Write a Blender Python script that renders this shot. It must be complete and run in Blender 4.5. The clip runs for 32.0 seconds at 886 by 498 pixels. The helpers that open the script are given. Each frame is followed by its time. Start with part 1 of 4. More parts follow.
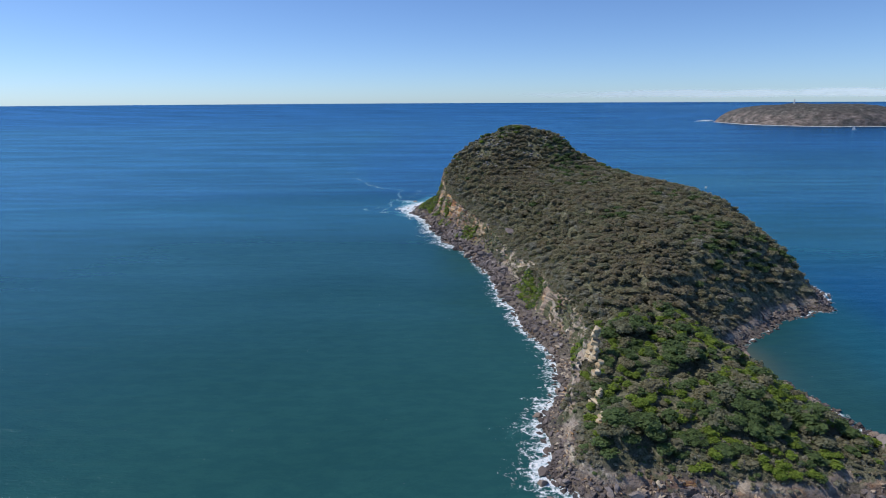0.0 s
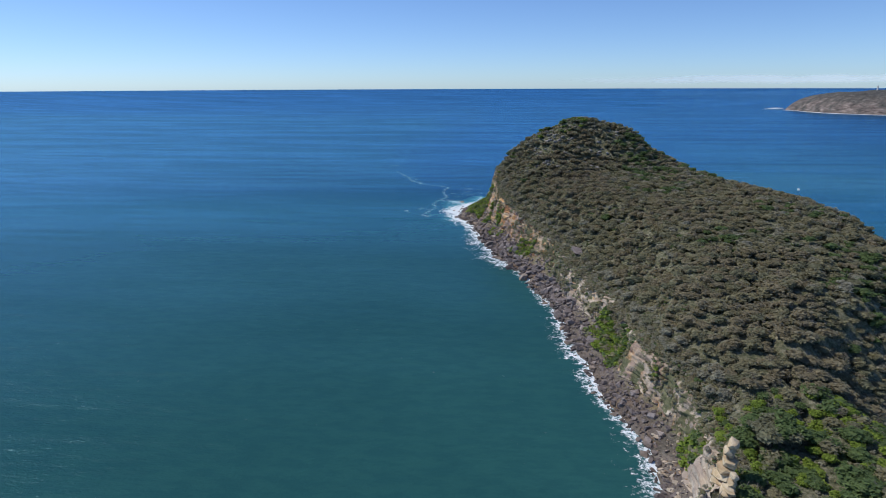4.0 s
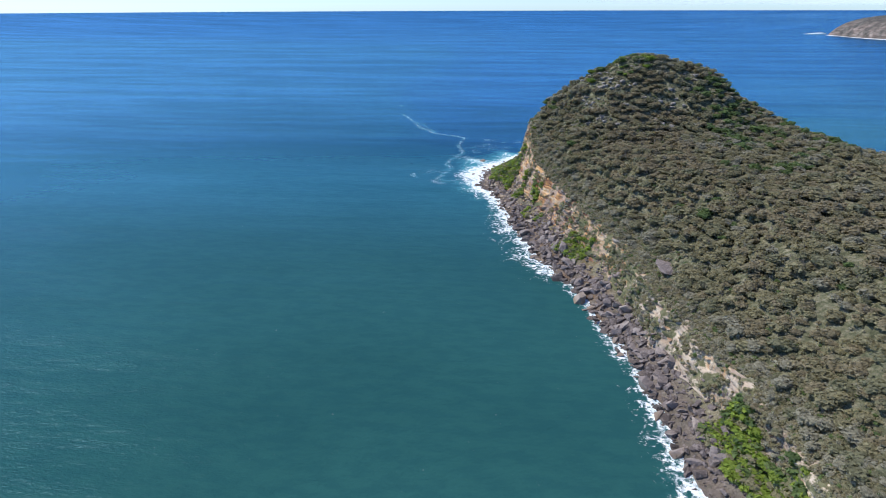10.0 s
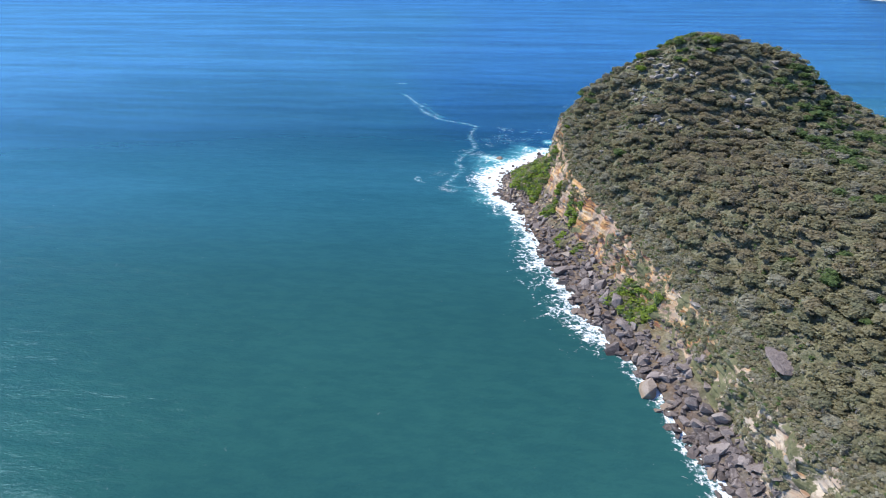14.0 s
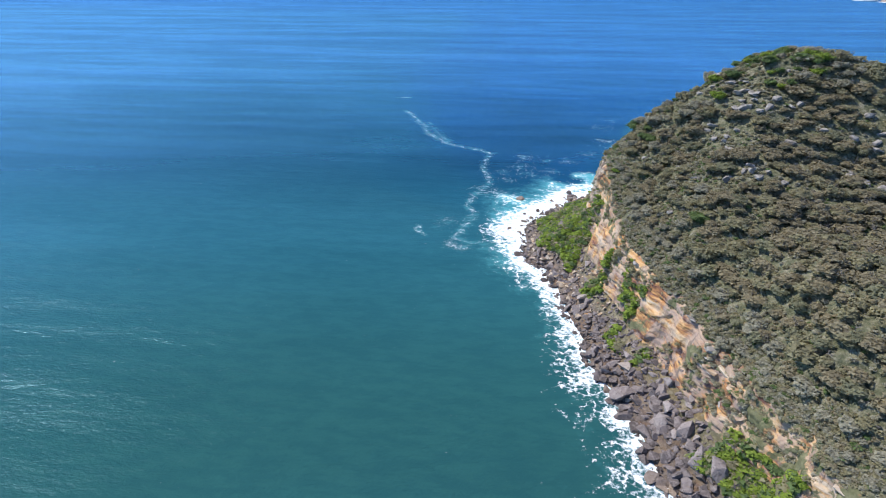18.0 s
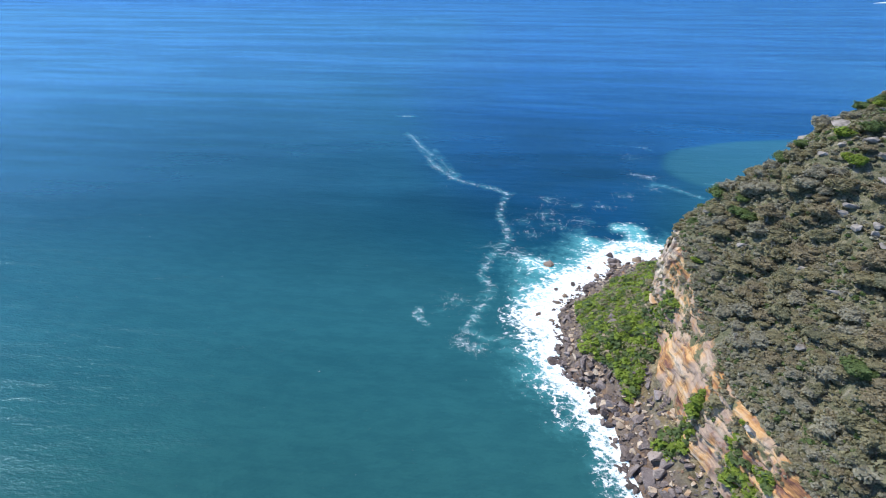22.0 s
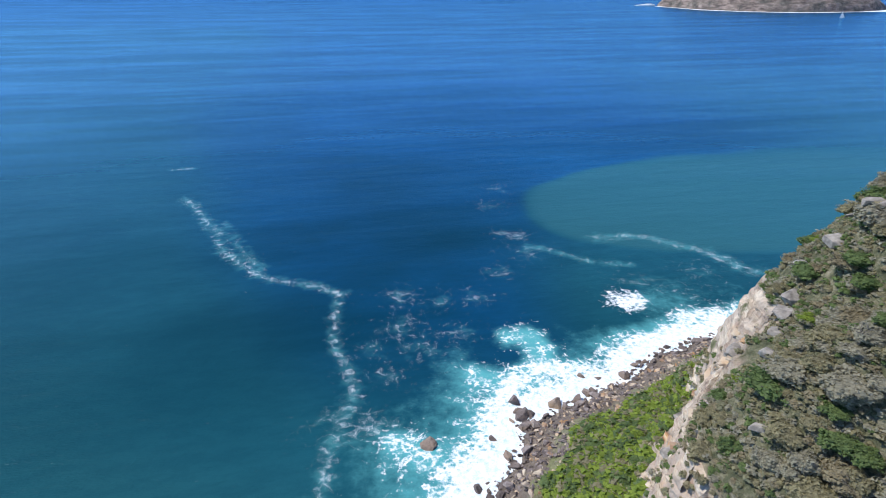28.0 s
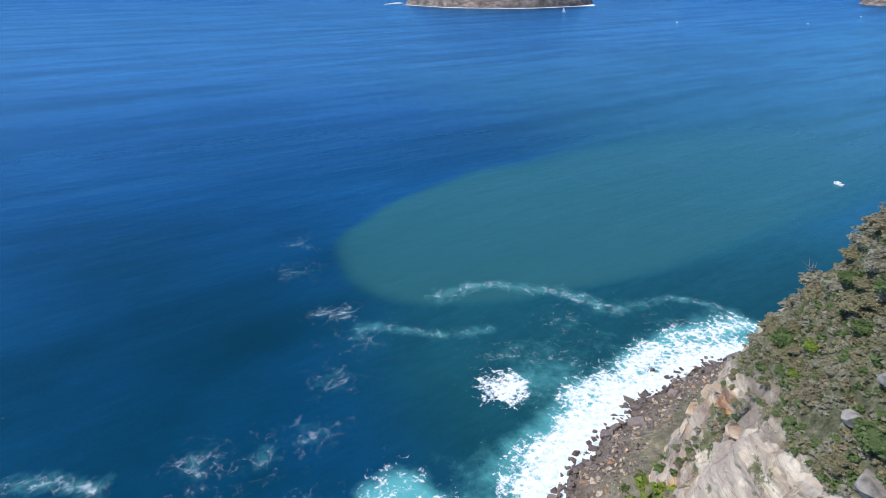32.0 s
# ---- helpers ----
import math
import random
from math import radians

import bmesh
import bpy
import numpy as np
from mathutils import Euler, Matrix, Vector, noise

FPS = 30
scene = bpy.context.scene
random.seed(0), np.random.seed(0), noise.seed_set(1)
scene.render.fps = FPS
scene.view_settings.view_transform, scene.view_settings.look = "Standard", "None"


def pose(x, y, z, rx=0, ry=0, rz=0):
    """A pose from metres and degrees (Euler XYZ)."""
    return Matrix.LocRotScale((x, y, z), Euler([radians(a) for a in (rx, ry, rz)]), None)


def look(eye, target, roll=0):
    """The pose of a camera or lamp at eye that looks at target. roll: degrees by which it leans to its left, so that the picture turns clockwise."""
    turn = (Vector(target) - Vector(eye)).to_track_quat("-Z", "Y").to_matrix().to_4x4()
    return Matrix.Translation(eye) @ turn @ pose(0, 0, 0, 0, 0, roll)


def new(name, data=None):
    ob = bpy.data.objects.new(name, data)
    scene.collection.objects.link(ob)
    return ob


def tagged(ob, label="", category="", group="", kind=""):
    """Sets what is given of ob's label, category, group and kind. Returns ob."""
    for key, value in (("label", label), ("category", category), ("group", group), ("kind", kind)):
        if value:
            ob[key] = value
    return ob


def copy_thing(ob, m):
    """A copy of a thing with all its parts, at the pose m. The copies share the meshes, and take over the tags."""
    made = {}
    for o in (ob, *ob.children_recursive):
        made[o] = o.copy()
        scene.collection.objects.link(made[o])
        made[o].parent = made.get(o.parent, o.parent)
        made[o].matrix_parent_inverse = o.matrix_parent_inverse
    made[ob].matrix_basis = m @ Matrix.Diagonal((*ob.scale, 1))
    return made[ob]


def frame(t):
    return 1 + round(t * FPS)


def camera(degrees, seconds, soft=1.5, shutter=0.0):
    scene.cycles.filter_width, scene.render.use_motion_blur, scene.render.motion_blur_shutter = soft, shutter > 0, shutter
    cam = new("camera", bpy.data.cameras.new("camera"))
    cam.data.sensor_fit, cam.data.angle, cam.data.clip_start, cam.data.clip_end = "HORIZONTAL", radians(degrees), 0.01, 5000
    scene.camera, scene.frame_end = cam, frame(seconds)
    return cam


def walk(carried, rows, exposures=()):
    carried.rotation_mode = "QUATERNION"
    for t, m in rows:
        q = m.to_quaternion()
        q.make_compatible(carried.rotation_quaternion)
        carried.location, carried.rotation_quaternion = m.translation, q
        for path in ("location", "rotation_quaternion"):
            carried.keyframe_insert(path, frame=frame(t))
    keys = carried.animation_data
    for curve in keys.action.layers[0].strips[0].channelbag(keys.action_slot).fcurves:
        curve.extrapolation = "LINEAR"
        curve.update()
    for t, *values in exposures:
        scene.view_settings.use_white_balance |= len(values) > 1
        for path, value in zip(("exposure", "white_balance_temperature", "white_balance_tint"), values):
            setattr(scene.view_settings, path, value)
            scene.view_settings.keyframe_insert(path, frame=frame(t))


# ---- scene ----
cam = camera(75.0, 32.0, soft=1.0)
PATH = [
    (0, (1.26, 7.58, 117.83), (0.02, 104.43, 92.83), -0.3),
    (0.5, (1.15, 16.95, 117.69), (-2.85, 113.7, 92.74), -0.2),
    (1, (0.88, 26.31, 117.84), (-4.67, 122.96, 92.84), -0.2),
    (1.5, (0.59, 35.82, 118.36), (-6.61, 132.42, 93.36), -0.2),
    (2, (0.02, 45.51, 119.01), (-7.73, 141.96, 93.86), -0.2),
    (2.5, (-1.11, 55.03, 119.06), (-9.21, 151.48, 94.01), -0.3),
    (3, (-2.2, 64.52, 119.31), (-10.6, 160.97, 94.21), -0.2),
    (3.5, (-3.06, 74.53, 119.68), (-11.81, 170.68, 93.63), -0.2),
    (5.5, (-7.45, 113.96, 121.08), (-16.94, 208.86, 90.93), -0.2),
    (6, (-8.99, 124.11, 121.28), (-18.59, 218.66, 90.18), -0.2),
    (6.5, (-10.62, 134.26, 121.4), (-20.22, 228.51, 89.4), -0.2),
    (7, (-12.19, 144.68, 121.35), (-21.73, 238.58, 88.4), -0.2),
    (7.5, (-13.57, 155.21, 120.96), (-23.22, 248.86, 87.16), -0.2),
    (8, (-14.86, 165.25, 120.53), (-24.56, 258.65, 86.02), -0.2),
    (8.5, (-16.35, 175.13, 120.88), (-26.2, 268.08, 85.28), -0.2),
    (9, (-17.97, 185.17, 121.29), (-27.92, 277.67, 84.64), -0.2),
    (9.5, (-19.91, 194.95, 121.58), (-29.81, 287.05, 83.97), -0.2),
    (10, (-21.12, 204.97, 121.98), (-31.27, 296.61, 83.28), -0.2),
    (10.5, (-22.46, 215.28, 122.47), (-32.61, 306.48, 82.68), -0.2),
    (11, (-24.0, 225.1, 122.77), (-34.25, 315.9, 82.12), -0.1),
    (11.5, (-25.99, 235.13, 123.4), (-36.14, 325.44, 81.7), -0.1),
    (12, (-28.05, 244.94, 123.92), (-38.15, 334.84, 81.32), -0.1),
    (12.5, (-29.81, 254.06, 124.51), (-39.91, 343.66, 81.21), -0.1),
    (13, (-31.71, 264.28, 124.89), (-41.81, 353.68, 81.2), -0.1),
    (13.5, (-33.23, 274.62, 125.34), (-43.43, 363.82, 81.34), -0.2),
    (14, (-34.76, 284.97, 125.19), (-45.11, 374.22, 81.19), -0.2),
    (14.5, (-36.17, 295.4, 124.99), (-46.62, 384.65, 81.04), -0.2),
    (16.5, (-41.04, 339.68, 122.13), (-52.14, 428.83, 78.28), -0.2),
    (17, (-42.12, 350.14, 121.14), (-53.37, 439.44, 77.54), -0.0),
    (17.5, (-43.3, 360.74, 120.99), (-54.7, 449.99, 77.44), -0.1),
    (18, (-44.42, 370.8, 120.84), (-56.07, 460.1, 77.34), -0.2),
    (18.5, (-45.34, 380.29, 120.5), (-57.24, 469.64, 77.2), -0.3),
    (19, (-46.28, 390.11, 120.19), (-58.43, 479.56, 77.09), -0.3),
    (19.5, (-47.53, 400.02, 120.06), (-59.83, 489.42, 77.01), -0.2),
    (20, (-48.65, 410.26, 120.2), (-61.1, 499.71, 77.15), -0.2),
    (20.5, (-49.93, 419.97, 120.04), (-62.53, 509.42, 77.19), -0.3),
    (21, (-51.85, 430.07, 120.18), (-64.35, 519.52, 77.28), -0.3),
    (21.5, (-53.56, 440.09, 121.16), (-66.26, 529.39, 78.01), -0.1),
    (22, (-56.02, 450.19, 122.18), (-68.47, 539.39, 78.73), -0.1),
    (22.5, (-58.77, 460.24, 122.51), (-70.52, 549.54, 79.01), -0.2),
    (23, (-60.94, 470.22, 122.44), (-69.04, 559.92, 78.94), -0.2),
    (23.5, (-62.73, 480.14, 122.28), (-68.13, 570.09, 79.03), -0.2),
    (24, (-64.31, 490.06, 122.19), (-67.41, 580.26, 79.14), -0.3),
    (24.5, (-65.67, 499.33, 122.13), (-65.92, 589.68, 79.28), -0.3),
    (25, (-67.79, 509.04, 122.1), (-64.29, 599.43, 79.55), -0.3),
    (25.5, (-67.38, 518.45, 121.56), (-61.03, 608.9, 79.41), -0.3),
    (27.5, (-62.24, 560.67, 119.89), (-46.74, 649.67, 76.99), -0.2),
    (28, (-59.04, 569.12, 118.88), (-42.39, 658.07, 76.28), -0.2),
    (28.5, (-57.4, 577.92, 118.59), (-38.45, 666.42, 76.09), -0.3),
    (29, (-56.57, 587.38, 118.65), (-34.12, 675.08, 76.15), -0.2),
    (29.5, (-55.7, 596.59, 118.89), (-29.65, 683.24, 76.39), -0.3),
    (30, (-54.52, 605.87, 119.21), (-24.42, 691.12, 76.46), -0.2),
    (30.5, (-53.26, 614.62, 119.66), (-19.41, 698.37, 76.86), -0.3),
    (31, (-51.07, 623.95, 119.56), (-13.57, 706.15, 76.71), -0.3),
    (31.5, (-48.91, 632.85, 119.73), (-6.16, 712.4, 76.78), -0.2),
    (32, (-46.6, 641.44, 119.92), (3.1, 716.94, 77.07), -0.3),
]
walk(cam, [(t, look(eye, target, roll)) for t, eye, target, roll in PATH],
     exposures=[(0, -0.3), (6, -0.2), (9, 0.1), (13, 0.52), (19, 0.52), (25, 0.42), (28, 0.32), (32, 0.26)])


# ---- light ----
SUN_EL, SUN_LEFT = 54.0, 72.0   # degrees above the sea, degrees to the left of the heading +y
world = bpy.data.worlds.new("sky")
scene.world = world
world.use_nodes = True
wt = world.node_tree
sky = wt.nodes.new("ShaderNodeTexSky")
sky.sky_type, sky.sun_disc = "NISHITA", False
sky.sun_elevation, sky.sun_rotation = radians(SUN_EL), radians(-SUN_LEFT)
sky.air_density, sky.dust_density, sky.ozone_density = 0.7, 0.2, 1.5
tint = wt.nodes.new("ShaderNodeMix")
tint.data_type, tint.blend_type = "RGBA", "MULTIPLY"
tint.inputs[0].default_value = 1.0
tint.inputs[7].default_value = (0.74, 0.945, 1.27, 1)
wt.links.new(sky.outputs[0], tint.inputs[6])
wt.links.new(tint.outputs[2], wt.nodes["Background"].inputs[0])
wt.nodes["Background"].inputs[1].default_value = 0.125
sun = new("sun", bpy.data.lights.new("sun", "SUN"))
sun.data.energy, sun.data.angle, sun.data.color = 3.6, radians(0.5), (1.0, 0.95, 0.87)
sun.matrix_world = look((-math.sin(radians(SUN_LEFT)) * math.cos(radians(SUN_EL)) * 900,
                         math.cos(radians(SUN_LEFT)) * math.cos(radians(SUN_EL)) * 900,
                         math.sin(radians(SUN_EL)) * 900), (0, 0, 0))


# ---- numbers and noise ----
def hash2(ix, iy, seed):
    h = np.sin(ix * 127.1 + iy * 311.7 + seed * 74.7) * 43758.5453
    return h - np.floor(h)


def vnoise(x, y, size, seed=0):
    """Smooth noise in 0..1, of that size in metres."""
    x, y = np.asarray(x, float) / size, np.asarray(y, float) / size
    ix, iy = np.floor(x), np.floor(y)
    fx, fy = x - ix, y - iy
    fx, fy = fx * fx * (3 - 2 * fx), fy * fy * (3 - 2 * fy)
    a, b = hash2(ix, iy, seed), hash2(ix + 1, iy, seed)
    c, d = hash2(ix, iy + 1, seed), hash2(ix + 1, iy + 1, seed)
    return (a * (1 - fx) + b * fx) * (1 - fy) + (c * (1 - fx) + d * fx) * fy


def fbm(x, y, size, seed=0, octaves=4):
    out, amp, total = 0.0, 1.0, 0.0
    for k in range(octaves):
        out = out + amp * vnoise(x, y, size / 2**k, seed + k)
        total += amp
        amp *= 0.5
    return out / total


def step(a, b, v):
    t = np.clip((v - a) / (b - a), 0, 1)
    return t * t * (3 - 2 * t)


# ---- plan of the island ----
SHORE = [(54, 158), (40, 163), (34, 174), (37, 202), (44, 225), (50, 250), (44, 282), (39, 305), (35, 336), (33, 370),
         (28, 396), (21, 424), (12, 455), (1, 484), (-6, 508), (-14, 532), (-21, 562), (-26, 592), (-36, 616), (-39, 640),
         (-34, 659), (-25, 673), (-14, 689), (3, 699), (24, 705), (44, 716), (68, 722), (97, 726), (128, 722), (165, 703),
         (195, 660), (225, 605), (245, 550), (254, 490), (250, 430), (240, 388), (233, 352), (223, 328), (205, 316), (185, 305),
         (158, 283), (137, 256), (143, 235), (149, 214), (152, 196), (160, 178), (140, 159), (110, 153), (80, 154)]
# shore station, then how far inland and how high the cliff's foot and its top lie, and the slope above
NORTH = [(0, 5, 2, 8, 5, .5), (2, 6, 2.5, 9, 6, .6), (3, 7, 3, 11, 9, .6), (3.7, 8, 5, 11, 18, .2), (4.4, 8, 5, 11.5, 19, .3), (5, 11, 4, 17, 14, .9),
         (6, 12, 6, 17, 19, .9), (7, 12, 6, 17, 19, .8), (8, 14, 5, 20, 17, .8), (8.6, 16, 6, 23, 17, .65), (9, 13, 6, 19, 16, .6), (10, 9, 5, 14.5, 17, .55),
         (11, 12, 6, 18, 18, .45), (12, 17, 8, 23, 20, .65), (13, 15, 8, 21, 23, .85), (14, 18, 8, 24, 22, .95)]
HEAD = [(15, 19, 8, 25, 25, .95), (16, 16, 9, 22, 28, .95), (17, 15, 12, 22, 33, .95), (17.5, 23, 19, 28.5, 44, .9), (18.4, 25, 18, 32, 45, .9),
        (19, 28, 16, 34, 46, .9), (20, 29, 15, 39, 48, .8), (22, 33, 15, 48, 55, .75), (23.3, 33, 14, 47, 58, .7), (24, 20, 12, 36, 56, 1.6),
        (25, 19, 11, 30, 46, 2.0), (26, 17, 9, 28, 43, 2.0), (28, 14, 6, 28, 40, 1.8)]
SOUTH = [(30, 10, 4, 25, 26, .9), (33, 7, 3, 11, 9, 1.), (36, 7, 3, 10, 8, 1.), (37, 5, 2, 8, 5, 1.), (39, 4, 2, 7, 5, 1.1),
         (41, 4, 1.2, 7, 3.5, .8), (43, 5, 2, 10, 5, .5), (45, 9, 3, 12, 5, .4), (47, 5, 2, 8, 5, .4), (49, 5, 2, 8, 5, .4)]
EDGE = np.array(NORTH + HEAD + SOUTH)
# the ridge: y, x, height
RIDGE = np.array([(150, 100, 11), (200, 100, 16), (250, 100, 21), (300, 130, 34), (343, 150, 40), (400, 158, 45), (450, 165, 49),
                  (500, 162, 49), (550, 138, 51), (580, 115, 59), (605, 90, 75), (627, 68, 88), (650, 62, 85), (680, 72, 80), (712, 90, 66)])
# how green the slope below the cliff is, by shore station
LUSH = np.array([(0, .3), (2, .2), (4.6, .1), (5.0, 1), (5.6, .3), (7.2, .2), (7.7, 1), (8.3, 1), (8.6, .1), (12.2, .1), (12.6, 1), (13.1, 1),
                 (13.4, .1), (14.5, .2), (15.5, .4), (16.6, .35), (17.4, .7), (18, 1), (20.6, 1), (21.6, .85), (22.6, .75), (24.3, .7), (25, .4), (26, .3), (30, .3), (44, .4), (46, .9), (49, .9)])
FOAM = np.array([(0, 5), (1, 7), (3, 8), (5, 5), (8, 5.5), (9, 4), (11, 3.5), (12, 4), (13, 9), (14.5, 9), (16, 7), (17, 9), (18, 14), (19, 17), (20, 19), (21, 20), (22, 18),
                 (23, 17), (24, 15), (25, 17), (26, 20), (27, 19), (28, 17), (30, 8), (35, 3), (40, 0.5), (45, 3), (49, 4)])


def closed_curve(points, per):
    """A smooth closed curve through the points, and its station numbers."""
    p = np.array(points, float)
    a, b, c, d = np.roll(p, 1, 0), p, np.roll(p, -1, 0), np.roll(p, -2, 0)
    t = (np.arange(per) / per)[None, :, None]
    a, b, c, d = (v[:, None, :] for v in (a, b, c, d))
    q = 0.5 * (2 * b + (c - a) * t + (2 * a - 5 * b + 4 * c - d) * t**2 + (3 * b - a - 3 * c + d) * t**3)
    return q.reshape(-1, 2), (np.arange(len(p))[:, None] + t[0, :, 0][None, :]).ravel()


COAST, STATION = closed_curve(SHORE, 6)
wob = (vnoise(COAST[:, 0], COAST[:, 1], 9, 3) - 0.5) * 5
nrm = np.roll(COAST, -1, 0) - np.roll(COAST, 1, 0)
nrm = np.stack([nrm[:, 1], -nrm[:, 0]], 1) / np.linalg.norm(nrm, axis=1)[:, None]
COAST = COAST + nrm * wob[:, None]
SEG_A, SEG_B = COAST, np.roll(COAST, -1, 0)


def inland(x, y):
    """Metres inland of the waterline (negative at sea) and the shore station (eased between near stretches), for arrays of places."""
    x, y = np.ravel(x).astype(float), np.ravel(y).astype(float)
    best, inside = np.full(len(x), 1e9), np.zeros(len(x), bool)
    total, east, north = np.zeros(len(x)), np.zeros(len(x)), np.zeros(len(x))
    ring = 2 * np.pi / len(SHORE)
    for (ax, ay), (bx, by), s in zip(SEG_A, SEG_B, STATION):
        dx, dy = bx - ax, by - ay
        t = np.clip(((x - ax) * dx + (y - ay) * dy) / (dx * dx + dy * dy), 0, 1)
        dist = np.hypot(x - ax - t * dx, y - ay - t * dy)
        fresh = np.minimum(best, dist)
        fade = np.exp((fresh - best) / 1.6)
        share = np.exp((fresh - dist) / 1.6)
        turn = ring * (s + t / 6)
        total, east, north = total * fade + share, east * fade + share * np.cos(turn), north * fade + share * np.sin(turn)
        best = fresh
        cross = (ay > y) != (by > y)
        if cross.any():
            inside ^= cross & (x < (bx - ax) * (y - ay) / (by - ay + 1e-12) + ax)
    return np.where(inside, best, -best), np.mod(np.arctan2(north, east), 2 * np.pi) / ring


def height(x, y, rough=True):
    """Ground height, cliff share and distance inland."""
    shape = np.shape(x)
    x, y = np.ravel(x).astype(float), np.ravel(y).astype(float)
    d, s = inland(x, y)
    zone = [np.interp(s, EDGE[:, 0], EDGE[:, k]) for k in range(1, 6)]
    foot_d, foot_z, top_d, top_z, slope = zone
    big = (fbm(x, y, 26, 5, 3) - 0.5) if rough else 0
    mid = (fbm(x, y, 9, 9, 3) - 0.5) if rough else 0
    block = (hash2(np.floor((x + 0.45 * y) / 3.3), np.floor((y - 0.45 * x) / 4.1), 2) - 0.5) if rough else 0
    nook = (hash2(np.floor((x - 0.3 * y) / 7.3), np.floor((y + 0.3 * x) / 8.7), 5) - 0.5) if rough else 0
    dd = d + 5.5 * big + 4 * mid + (0.8 * block + 1.8 * nook) / np.maximum(1, 2.2 * slope - 0.9) * step(0.3, 1.0, d / np.maximum(foot_d, 1)) * (1 - step(0, 8, d - top_d))
    t = np.clip((dd - foot_d) / (top_d - foot_d), 0, 1)
    levels = np.maximum(2.0, np.round((top_z - foot_z) / 3.6))
    ft = t * levels
    stair = (np.floor(ft) + step(0.0, 0.45, ft - np.floor(ft))) / levels
    cliff = foot_z + (top_z - foot_z) * (0.25 * t + 0.75 * stair)
    talus = foot_z * np.clip(dd / foot_d, -3, 1)
    up = top_z + slope * (dd - top_d)
    env = np.where(dd < foot_d, talus, np.where(dd < top_d, cliff, up))
    off = x - np.interp(y, RIDGE[:, 0], RIDGE[:, 1])
    dome = np.interp(y, RIDGE[:, 0], RIDGE[:, 2]) - np.where(off > 0, 0.0036, 0.0004) * off**2 - 8 * step(62, 38, x) * step(600, 630, y) + 5 * big
    dome = dome - 7.5 * step(112, 135, x) * step(555, 595, y)   # the saddle behind the summit
    k = 7.0
    h = np.clip(0.5 + 0.5 * (dome - env) / k, 0, 1)
    low = dome * (1 - h) + env * h - k * h * (1 - h)
    z = np.where(dd < top_d, np.minimum(env, dome + 3), np.minimum(low, env))
    z = z + mid * 1.2 * step(0, 6, d)
    z = np.where(d < 0, np.maximum(d * 0.45, -6) - 0.3, z)
    share = step(-0.02, 0.04, t) * (1 - step(0.97, 1.05, (dd - foot_d) / (top_d - foot_d)))
    return z.reshape(shape), share.reshape(shape), d.reshape(shape), s.reshape(shape)


# ---- meshes ----
def quick_mesh(name, verts, faces, mats, index=None, smooth=False, attrs=()):
    """One mesh from arrays: verts n x 3, faces m x 3 or m x 4."""
    verts, faces = np.asarray(verts, np.float32), np.asarray(faces, np.int32)
    me = bpy.data.meshes.new(name)
    m, k = faces.shape
    me.vertices.add(len(verts))
    me.vertices.foreach_set("co", verts.ravel())
    me.loops.add(m * k)
    me.loops.foreach_set("vertex_index", faces.ravel())
    me.polygons.add(m)
    me.polygons.foreach_set("loop_start", np.arange(m, dtype=np.int32) * k)
    for mat in mats:
        me.materials.append(mat)
    if index is not None:
        me.polygons.foreach_set("material_index", np.asarray(index, np.int32))
    me.polygons.foreach_set("use_smooth", np.broadcast_to(smooth, m).copy())
    for label, values in attrs:
        me.attributes.new(label, "FLOAT", "POINT").data.foreach_set("value", np.asarray(values, np.float32).ravel())
    me.update(calc_edges=True)
    me.validate()
    return me


def part(name, bm, material, parent, label=""):
    """A bmesh as one mesh object under its thing."""
    me = bpy.data.meshes.new(name)
    bm.to_mesh(me)
    bm.free()
    me.materials.append(material)
    ob = new(name, me)
    ob.parent = parent
    return tagged(ob, label)


def grid_faces(nx, ny):
    i = (np.arange(ny - 1)[:, None] * nx + np.arange(nx - 1)[None, :]).ravel()
    return np.stack([i, i + 1, i + nx + 1, i + nx], 1)


